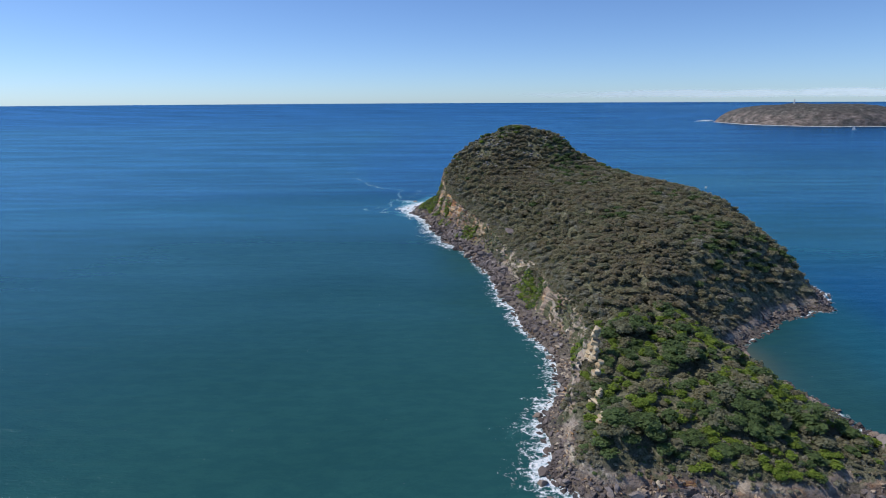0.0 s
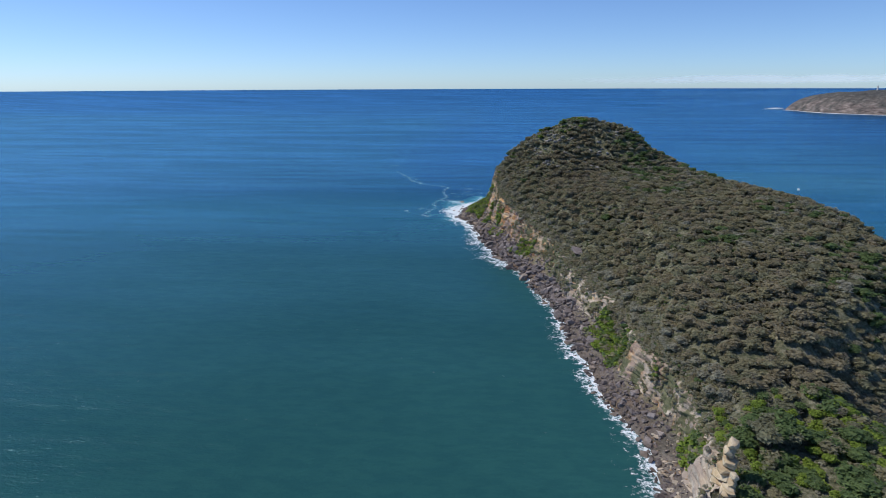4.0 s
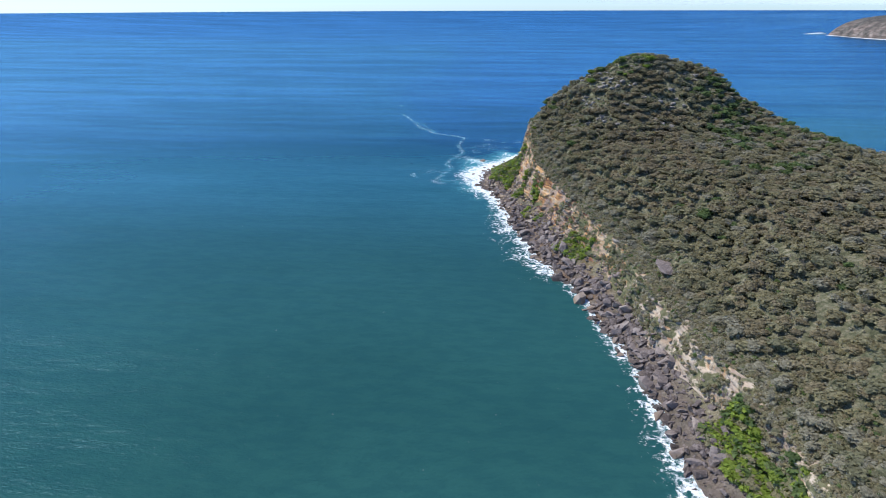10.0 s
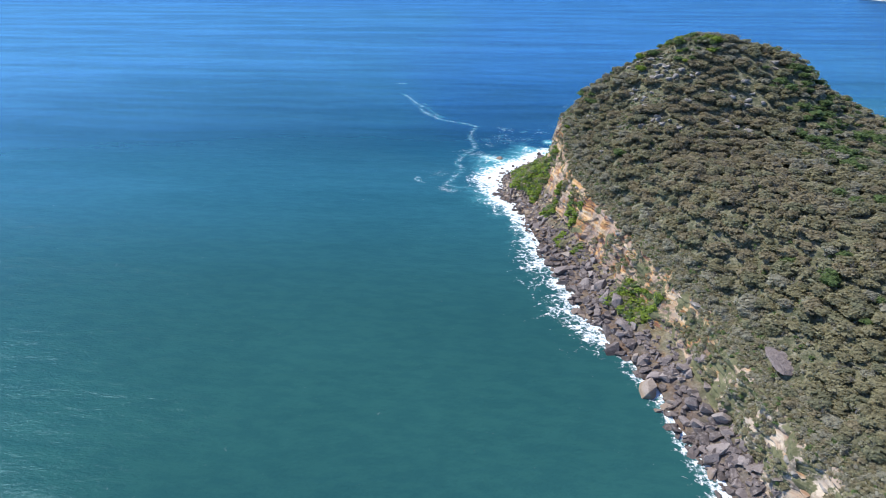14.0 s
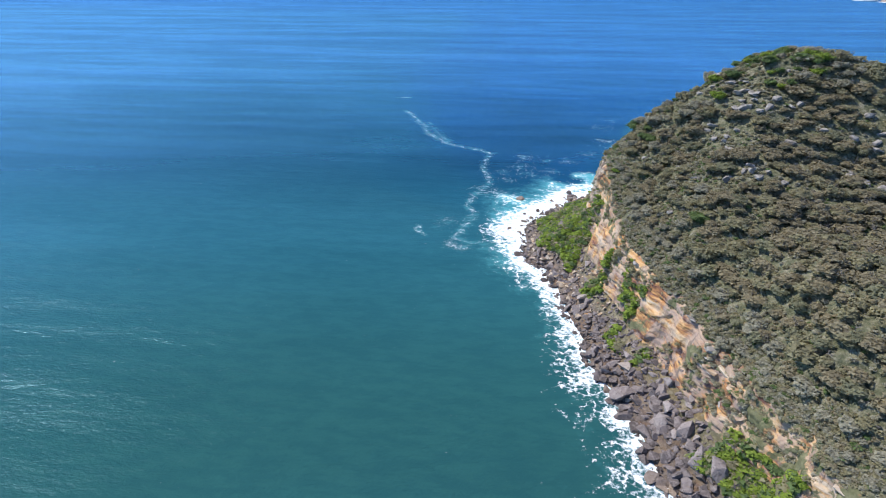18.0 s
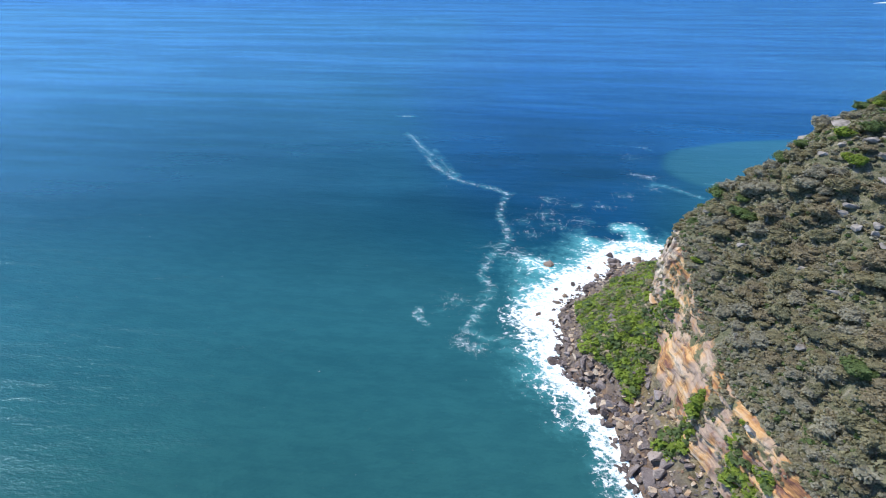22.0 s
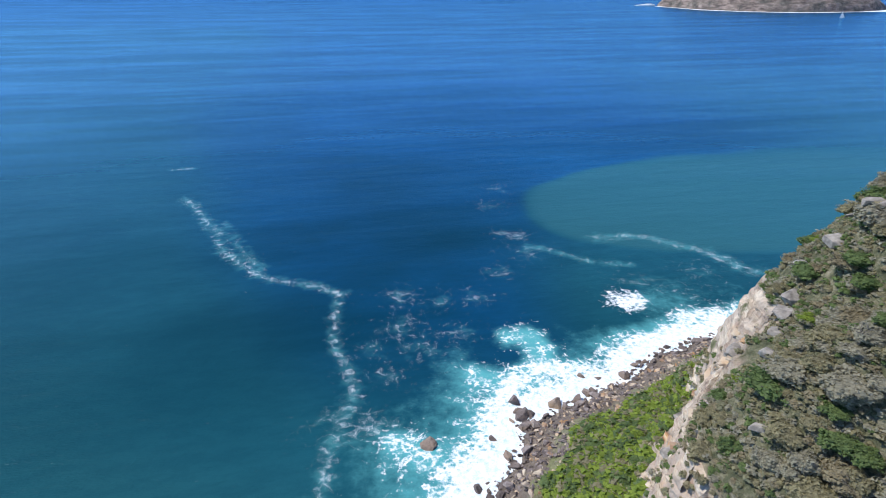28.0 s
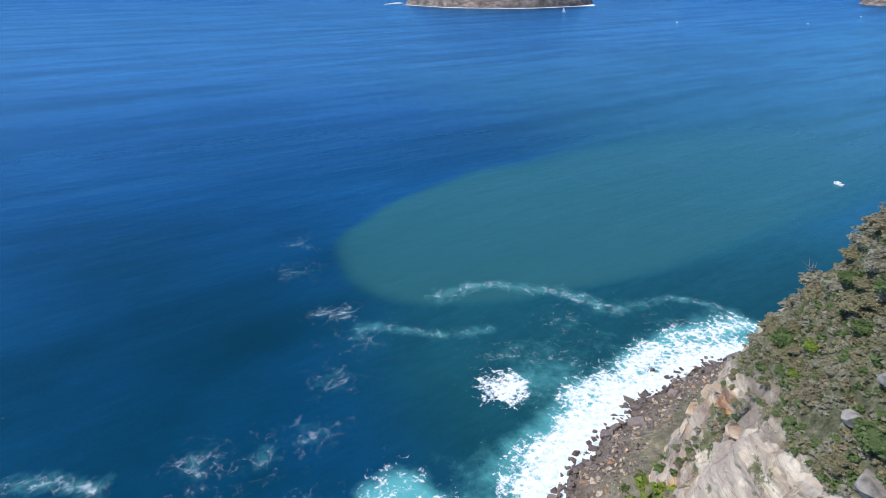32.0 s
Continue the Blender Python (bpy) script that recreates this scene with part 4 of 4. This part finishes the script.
rng = random.Random(23)
spots = []
yy = 152.0
while yy < 716:
    xx = -40.0
    while xx < 262:
        gap = 3.6 if xx < 105 else 4.3 if xx < 140 else 5.2
        spots.append((xx + rng.uniform(-2.9, 2.9), yy + rng.uniform(-2.9, 2.9)))
        xx += gap
    yy += 3.9
sx, sy = np.array(spots).T
z, cliff, d, s, inner = veg_zone(sx, sy)
z = z + 3.4 * np.maximum(fbm(sx, sy, 15, 97, 3) - 0.42, 0) * step(2, 12, inner)
open_ground = fbm(sx, sy, 16, 91, 3)
stony = np.exp(-(((sx - 42) / 16) ** 2 + ((sy - 590) / 34) ** 2))
keep = (d > 7) & (inner > 0.8) & (cliff < 0.3) & (open_ground + 0.2 * stony < 0.84)
keep &= ~((s > 21) & (s < 29) & (inner < 0.8))
keep &= np.hypot(sx - 47.5, sy - 431) > 9
keep &= np.hypot(sx - 42.5, sy - 644) > 7
for cx, cy, a, *_ in CROPS:
    keep &= np.hypot(sx - cx, sy - cy) > a + 1.4
THICKETS = [(61, 174, 12), (101, 185, 13), (92, 216, 8), (77, 240, 9), (128, 184, 8)]   # dark leafy groves: x, y, reach
TREES = []
for x, y, zz, n_in, ss in zip(sx[keep], sy[keep], z[keep], inner[keep], s[keep]):
    edge = min(1.0, 0.55 + n_in / 20)
    r = (2.2 + 2.6 * rng.random() ** 1.6) * edge
    kind = species(rng, x, y, n_in, ss)
    if y < 262:
        mound = max(1 - math.hypot(x - cx, y - cy) / cr for cx, cy, cr in THICKETS)
        if mound > 0:
            r, kind, zz = max(r, rng.uniform(3.0, 4.6)), rng.choice([1, 5, 5, 5]), zz + 5.0 * min(1, 1.8 * mound)
        elif kind == 4:
            r = rng.uniform(2.0, 3.2)
    TREES.append((x, y, zz, r, rng.uniform(0.52, 0.80), kind, n_in))
near = sorted(range(len(TREES)), key=lambda k: abs(TREES[k][6] - 9) + (0 if 560 < TREES[k][1] < 690 and TREES[k][0] < 62 else 500))[:280]
near = set(near)
FAR_CROWNS = [crown(k, 270, 0.155, 1, 12) for k in range(16)]
DIM_CROWNS = [crown(50 + k, 170, 0.19, 1, 12) for k in range(10)]
TIP_CROWNS = [crown(150 + k, 480, 0.118, 1, 13) for k in range(10)]
NEAR_CROWNS = [crown(100 + k, 1150, 0.085, 2, 14) for k in range(6)]
crown_meshes = {}
trunk_meshes = []
for k in range(3):
    bm = bmesh.new()
    r2 = random.Random(k)
    limbs = [((0, 0, -1.6), (r2.uniform(-.1, .1), r2.uniform(-.1, .1), -0.35), 0.075, 0.055)]
    for j in range(5):
        a = j * 1.256 + r2.uniform(-.4, .4)
        limbs.append(((limbs[0][1]), (math.cos(a) * .75, math.sin(a) * .75, r2.uniform(0.15, 0.62)), 0.045, 0.014))
    for a, b, r0, r1 in limbs:
        a, b = Vector(a), Vector(b)
        made = bmesh.ops.create_cone(bm, segments=6, radius1=r0, radius2=r1, depth=(b - a).length, cap_ends=True)["verts"]
        bmesh.ops.transform(bm, verts=made, matrix=Matrix.Translation((a + b) / 2) @ (b - a).to_track_quat("Z", "Y").to_matrix().to_4x4())
    me = bpy.data.meshes.new("trunk")
    bm.to_mesh(me)
    bm.free()
    me.materials.append(BARK)
    trunk_meshes.append(me)
NAMES = ["olive-green", "dark green", "brownish olive", "grey-green", "bright green", "deep green"]
items = []
for k, (x, y, zz, r, tall, kind, n_in) in enumerate(TREES):
    lift = r * rng.uniform(0.12, 0.5) * tall
    if k in near:
        variant = rng.randrange(6)
        if (variant, kind) not in crown_meshes:
            crown_meshes[variant, kind] = quick_mesh("crown", *NEAR_CROWNS[variant], [LEAF[kind]])
        tree = new("tree")
        tree.matrix_world = Matrix.LocRotScale((x, y, zz + lift), Euler((0, 0, rng.uniform(0, 6.28))).to_quaternion(), (r, r, r * tall))
        for name, me in (("crown", crown_meshes[variant, kind]), ("trunk", trunk_meshes[k % 3])):
            ob = new(name, me)
            ob.parent = tree
        tagged(tree, f"{NAMES[kind]} wind-shaped coastal tree with a pale trunk", "tree", "trees above the cliff")
    else:
        v, f = rng.choice(DIM_CROWNS if x > 105 else TIP_CROWNS if y > 545 and x < 80 else FAR_CROWNS)
        a = rng.uniform(0, 6.283)
        c, si = math.cos(a) * r, math.sin(a) * r
        w = np.stack([v[:, 0] * c - v[:, 1] * si + x, v[:, 0] * si + v[:, 1] * c + y, v[:, 2] * r * tall + zz + lift], 1)
        items.append((w, f, kind))
joined("woodland", items, LEAF, "dense olive and brown coastal woodland over the island", "woodland")

# ---- bare branches ----
rng = random.Random(71)
TWIG = []
for k in range(6):
    bm = bmesh.new()
    for j in range(9):
        a0 = rng.uniform(0, 6.28)
        lean = rng.uniform(0.3, 1.2)
        base = Vector((0, 0, 0)) if j < 4 else Vector((rng.uniform(-.5, .5), rng.uniform(-.5, .5), rng.uniform(0.3, 0.9)))
        tip = base + Vector((math.cos(a0) * lean, math.sin(a0) * lean, rng.uniform(0.2, 1.0)))
        cone = bmesh.ops.create_cone(bm, segments=4, radius1=0.055, radius2=0.015, depth=(tip - base).length)["verts"]
        bmesh.ops.transform(bm, verts=cone, matrix=Matrix.Translation((base + tip) / 2) @ (tip - base).to_track_quat("Z", "Y").to_matrix().to_4x4())
    bmesh.ops.triangulate(bm, faces=bm.faces[:])
    bm.verts.index_update()
    TWIG.append((np.array([w.co[:] for w in bm.verts]), np.array([[w.index for w in p.verts] for p in bm.faces])))
    bm.free()
items = []
for x, y, zz, r, tall, kind, n_in in TREES:
    if rng.random() < (0.0 if y > 632 and x < 75 else 0.30 if x < 110 and y > 380 else 0.12):
        v, f = TWIG[rng.randrange(6)]
        size = rng.uniform(0.8, 1.7)
        items.append(((v * size) @ turned(rng, 0.3).T + (x + rng.uniform(-2.5, 2.5), y + rng.uniform(-2.5, 2.5), zz + r * rng.uniform(0.25, 0.6)), f, 0))
joined("dead_branches", items, [BARK], "bleached bare branches standing out of the canopy", "branches")

# ---- shrubs and low green cover ----
rng = random.Random(37)
BUSH = [crown(200 + k, 42, 0.34, 0, 5) for k in range(8)]
items = []
wild = [(rng.uniform(-40, 262), rng.uniform(152, 716)) for _ in range(36000)]
wild += [(rng.uniform(-40, 75), rng.uniform(300, 690)) for _ in range(26000)]
wild += [(rng.uniform(-10, 85), rng.uniform(545, 690)) for _ in range(12000)]
for s0, s1, many in ((16.6, 24.5, 4200), (4.7, 5.5, 420), (7.4, 8.5, 700), (12.3, 13.3, 700), (0, 3, 400), (44.5, 48.9, 1200)):
    for _ in range(many):
        wild.append(tuple(on_coast(rng.uniform(s0, s1), rng.uniform(6, 31))[0]))
for _ in range(11000):
    at = rng.uniform(3, 17.5)
    wild.append(tuple(on_coast(at, rng.uniform(np.interp(at, EDGE[:, 0], EDGE[:, 1]) - 1, np.interp(at, EDGE[:, 0], EDGE[:, 3]) + 7))[0]))
sx, sy = np.array(wild).T
z, cliff, d, s, inner = veg_zone(sx, sy)
foot = np.interp(s, EDGE[:, 0], EDGE[:, 1])
tuft = fbm(sx, sy, 12, 55, 3)
lush = np.interp(s, LUSH[:, 0], LUSH[:, 1])
slope_green = (d > 7.5 + 6.0 * step(19.5, 21.5, s)) & (d < foot + 3) & (lush * 0.9 > 0.9 - tuft * 0.95)
upper = (inner > -1.5) & (tuft > 0.2)
odds = np.where(np.arange(len(sx)) < 36000, np.where(sx < 130, 0.16, 0.07), np.where(inner < 14, 0.95, np.where(inner < 30, 0.55, 0.2)) * np.where(sy > 560, 1.4, 1.0))
grown = np.interp(s, *GROWN)
ledge = (cliff > 0.3) & (s > 3) & (s < 29) & (tuft + 0.25 * grown > 0.60)
upper = upper | ledge
odds = np.where(ledge, np.where(grown > 0.6, 0.9, 0.45), odds)
for k in np.nonzero(ledge)[0]:
    away = on_coast(s[k], 0)[1]
    sx[k], sy[k] = sx[k] - 0.9 * away[0], sy[k] - 0.9 * away[1]
for x, y, zz, chance, dd, low, up, li in zip(sx, sy, z, odds, d, slope_green, upper, lush):
    if low and li > 0.25:
        r, kind = 0.8 + 1.9 * rng.random() ** 2, rng.choice([5, 5, 5, 4, 4, 4, 4, 0, 0])
    elif up and rng.random() < chance:
        r, kind = rng.uniform(0.5, 1.3), rng.choice([3, 0, 0, 3, 1, 5, 5, 2] if y > 625 else [3, 3, 3, 0, 0, 0, 0, 2, 2, 1, 3, 5])
    else:
        continue
    v, f = BUSH[rng.randrange(8)]
    a = rng.uniform(0, 6.283)
    c, si = math.cos(a) * r, math.sin(a) * r
    items.append((np.stack([v[:, 0] * c - v[:, 1] * si + x, v[:, 0] * si + v[:, 1] * c + y, v[:, 2] * r * 0.8 + zz + 0.25 * r], 1), f, kind))
joined("scrub", items, LEAF, "low green and grey coastal scrub on slopes and ledges", "scrub")

# ---- far headland ----
n = Nodes("headland_ground", 0.9, 0.2)
steep = n.attr("cliff")
# scrub and rock colours are greyed to stand for haze over the distance
scrub = n.ramp(n.noise(0.045, detail=9, rough=0.75), (0.38, (0.045, 0.046, 0.040)), (0.52, (0.10, 0.095, 0.082)), (0.64, (0.23, 0.205, 0.185)))
bare = n.ramp(n.noise(0.03, n.coord(1, 1, 3), 8, 0.7), (0.38, (0.09, 0.072, 0.064)), (0.54, (0.26, 0.21, 0.18)), (0.66, (0.42, 0.35, 0.30)))
n.colour(n.mix(n.math("MULTIPLY", steep, n.curve(n.noise(0.02, detail=6), 0.35, 0.6)), scrub, bare))
n.bump(n.noise(0.06, detail=8), 1.0, 6.0)
HEADLAND = n.mat
surf = Nodes("surf", 0.8, 0.3)
SURF = surf.colour(surf.ramp(surf.noise(0.08), (0.3, (0.7, 0.74, 0.76)), (0.6, (0.88, 0.9, 0.9)))).mat


def far_land(name, outline, tallest, sides, cell, base, label, seed, surf_width):
    """A headland far off: an outline, steep sides, a rolling top."""
    pts, _ = closed_curve(outline, 5)
    lo, hi = pts.min(0) - 30, pts.max(0) + 30
    xs, ys = np.arange(lo[0], hi[0], cell), np.arange(lo[1], hi[1], cell)
    x, y = (v.ravel() for v in np.meshgrid(xs, ys))
    dist, inside = np.full(len(x), 1e9), np.zeros(len(x), bool)
    for (ax, ay), (bx, by) in zip(pts, np.roll(pts, -1, 0)):
        dx, dy = bx - ax, by - ay
        t = np.clip(((x - ax) * dx + (y - ay) * dy) / (dx * dx + dy * dy + 1e-9), 0, 1)
        dist = np.minimum(dist, np.hypot(x - ax - t * dx, y - ay - t * dy))
        inside ^= ((ay > y) != (by > y)) & (x < (bx - ax) * (y - ay) / (by - ay + 1e-12) + ax)
    dist = np.where(inside, dist, -dist)
    rough = fbm(x, y, 90, seed, 5) - 0.5
    top = tallest * (0.86 + 0.5 * (fbm(x, y, 420, seed + 9, 2) - 0.5))
    z = top * (1 - np.exp(-np.maximum(dist, 0) / sides)) + rough * 16 * step(0, 40, dist)
    z = np.where(dist < 0, -60, z) + base
    cliff = 1 - step(0.25, 0.75, (z - base) / tallest)
    thing = tagged(new(name), label, "headland")
    ob = new("hill", quick_mesh("hill", np.stack([x, y, z], 1), grid_faces(len(xs), len(ys)), [HEADLAND], smooth=True, attrs=[("cliff", cliff)]))
    ob.parent = thing
    if surf_width:
        ring, count = [], len(pts)
        out = np.roll(pts, -1, 0) - np.roll(pts, 1, 0)
        out = np.stack([out[:, 1], -out[:, 0]], 1) / np.linalg.norm(out, axis=1)[:, None]
        mid = pts.mean(0)
        out *= np.sign(((pts - mid) * out).sum(1))[:, None]
        wide = surf_width * (0.15 + 1.4 * np.maximum(vnoise(pts[:, 0], pts[:, 1], 130, seed + 3) - 0.35, 0) * 2)
        a, b = pts - out * 8, pts + out * wide[:, None]
        v = np.concatenate([np.c_[a, np.full(count, base + 0.5)], np.c_[b, np.full(count, base + 0.3)]])
        i = np.arange(count)
        f = np.stack([i, (i + 1) % count, (i + 1) % count + count, i + count], 1)
        ob = new("surf", quick_mesh("surf", v, f, [SURF]))
        ob.parent = thing
    return thing


far_land("headland", [(1400, 3150), (1375, 2950), (1405, 2770), (1500, 2610), (1660, 2520), (1930, 2540), (2150, 2700), (2200, 3000), (1950, 3300), (1600, 3330)],
         106, 75, 14, 0.0, "long scrub-covered sandstone headland across the bay", 131, 32)
far_land("distant_point", [(2790, 1780), (2900, 1900), (3200, 1950), (3500, 1800), (3400, 1500), (2900, 1500)], 70, 60, 18, 0.0,
         "dark wooded point across the water", 151, 0)
far_land("distant_coast", [(2510, 3420), (2700, 3500), (3100, 3300), (3300, 2900), (2900, 3000), (2600, 3250)], 52, 70, 24, 26.0,
         "hazy low coast near the horizon", 171, 0)

# swell breaking over the headland's outer reef
bm = bmesh.new()
bmesh.ops.create_icosphere(bm, subdivisions=4, radius=1)
for v in bm.verts:
    lump = 1 + 0.5 * (float(fbm(np.array([v.co.x * 40 + 200]), np.array([v.co.y * 40 + v.co.z * 20]), 22, 301, 3)[0]) - 0.5)
    v.co = Vector((v.co.x * 46 * lump, v.co.y * 11 * lump, max(v.co.z, -0.2) * 6 * lump * (1 + v.co.x)))
wave = tagged(new("breaking_wave"), "white swell breaking over the reef off the headland", "wave")
part("crest", bm, SURF, wave)
wave.matrix_world = pose(1352, 3170, 1.0, 0, 0, -20)

# lighthouse on the headland
PAINT = Nodes("white_paint", 0.6, 0.3).colour((0.78, 0.77, 0.74)).mat
tower = tagged(new("lighthouse"), "small pale stone lighthouse on top of the headland", "lighthouse")
tower.location = (1640, 2860, 93)
for name, r0, r1, z0, z1 in (("tower", 3.4, 2.6, 0, 15), ("gallery", 3.6, 3.6, 15, 16), ("lantern", 1.9, 1.9, 16, 19), ("dome", 2.2, 0.3, 19, 21)):
    bm = bmesh.new()
    bmesh.ops.create_cone(bm, segments=16, radius1=r0, radius2=r1, depth=z1 - z0, cap_ends=True, matrix=Matrix.Translation((0, 0, (z0 + z1) / 2)))
    part(name, bm, PAINT, tower)

# thin cloud low over the horizon
n = Nodes("cloud", 1.0, 0.0)
n.colour((0.9, 0.9, 0.92))
# emission stands in for sunlight on the cloud
n.put(n.shader.inputs["Emission Color"], (0.80, 0.84, 0.90, 1))
n.put(n.shader.inputs["Emission Strength"], 0.75)
n.put(n.shader.inputs["Alpha"], n.curve(n.math("MULTIPLY", n.noise(0.0022, n.coord(1, 1, 4.5), 6, 0.6), n.attr("body")), 0.28, 0.6, 0.0, 0.4))
a = np.linspace(radians(38), radians(100), 120)
rise = np.linspace(0, 1, 9)
x = (60 + 4590 * np.cos(a)[None, :] + 0 * rise[:, None]).ravel()
y = (470 + 4590 * np.sin(a)[None, :] + 0 * rise[:, None]).ravel()
z = (96 + 120 * rise[:, None] + 0 * a[None, :]).ravel()
body = (np.sin(np.pi * rise)[:, None] ** 1.5 * np.clip((radians(97) - a) / radians(25), 0, 1)[None, :]).ravel() * 1.2
tagged(new("cloud_bank", quick_mesh("cloud_bank", np.stack([x, y, z], 1), grid_faces(120, 9), [n.mat], smooth=True, attrs=[("body", body)])),
       "thin pale cloud bank low over the horizon", "cloud", kind="structure")

# ---- boats ----
HULL = Nodes("boat_hull", 0.35, 0.5).colour((0.82, 0.83, 0.84)).mat
SAIL = Nodes("sail_cloth", 0.8, 0.2).colour((0.80, 0.80, 0.78)).mat
DARK = Nodes("dark_glass", 0.1, 0.5).colour((0.02, 0.025, 0.03)).mat


def hull_bm(long, wide, tall):
    bm = bmesh.new()
    rows = []
    for k in range(9):
        t = k / 8
        w = wide / 2 * (1 - max(0, t - 0.35) ** 2 / 0.43) * (0.82 + 0.18 * min(1, t * 4))
        x = (t - 0.5) * long
        sheer = tall * (1 + 0.25 * t * t)
        rows.append([bm.verts.new(p) for p in ((x, -w, sheer), (x, -w * 0.75, 0.05), (x, 0, -0.35), (x, w * 0.75, 0.05), (x, w, sheer))])
    for a, b in zip(rows, rows[1:]):
        for i in range(4):
            bm.faces.new((a[i], a[i + 1], b[i + 1], b[i]))
        bm.faces.new((a[4], a[0], b[0], b[4]))
    bm.faces.new(rows[0])
    bm.faces.new(rows[-1][::-1])
    return bm


def box_bm(x, y, z, a, b, c):
    bm = bmesh.new()
    bmesh.ops.create_cube(bm, size=1, matrix=Matrix.Translation((x, y, z)) @ Matrix.Diagonal((a, b, c, 1)))
    bmesh.ops.bevel(bm, geom=bm.edges[:], offset=min(a, b, c) * 0.15, segments=2, affect="EDGES")
    return bm


def sail_bm(points, thick=0.06):
    bm = bmesh.new()
    a = [bm.verts.new((p[0], -thick, p[1])) for p in points]
    b = [bm.verts.new((p[0], thick, p[1])) for p in points]
    bm.faces.new(a)
    bm.faces.new(b[::-1])
    for i in range(len(points)):
        j = (i + 1) % len(points)
        bm.faces.new((a[j], a[i], b[i], b[j]))
    return bm


yacht = tagged(new("sailing_boat"), "white sailing yacht under sail off the headland", "boat")
part("hull", hull_bm(14, 4, 1.4), HULL, yacht)
part("cabin", box_bm(-0.5, 0, 1.75, 5, 2.2, 0.8), HULL, yacht)
bm = bmesh.new()
bmesh.ops.create_cone(bm, segments=10, radius1=0.14, radius2=0.08, depth=18, cap_ends=True, matrix=Matrix.Translation((0.6, 0, 10.2)))
part("mast", bm, HULL, yacht)
part("mainsail", sail_bm([(0.4, 2.6), (0.4, 18.6), (-2.4, 10.5), (-5.4, 2.6)]), SAIL, yacht)
part("headsail", sail_bm([(0.9, 16.5), (6.6, 1.9), (1.1, 2.4)]), SAIL, yacht)
yacht.matrix_world = pose(1520, 2238, 0.1, 0, 8, 150)

motor = tagged(new("motor_boat"), "small white motor boat leaving a short wake", "boat")
part("hull", hull_bm(7, 2.6, 1.1), HULL, motor)
part("cabin", box_bm(0.2, 0, 1.5, 2.6, 1.9, 0.9), HULL, motor)
part("windscreen", box_bm(1.55, 0, 1.55, 0.15, 1.7, 0.6), DARK, motor)
motor.matrix_world = pose(349, 792, 0.1, 0, 0, 70)
for x, y in ((1644, 1466), (2048, 1513), (1420, 1700)):
    copy_thing(motor, pose(x, y, 0.1, 0, 0, 30 + x % 70))
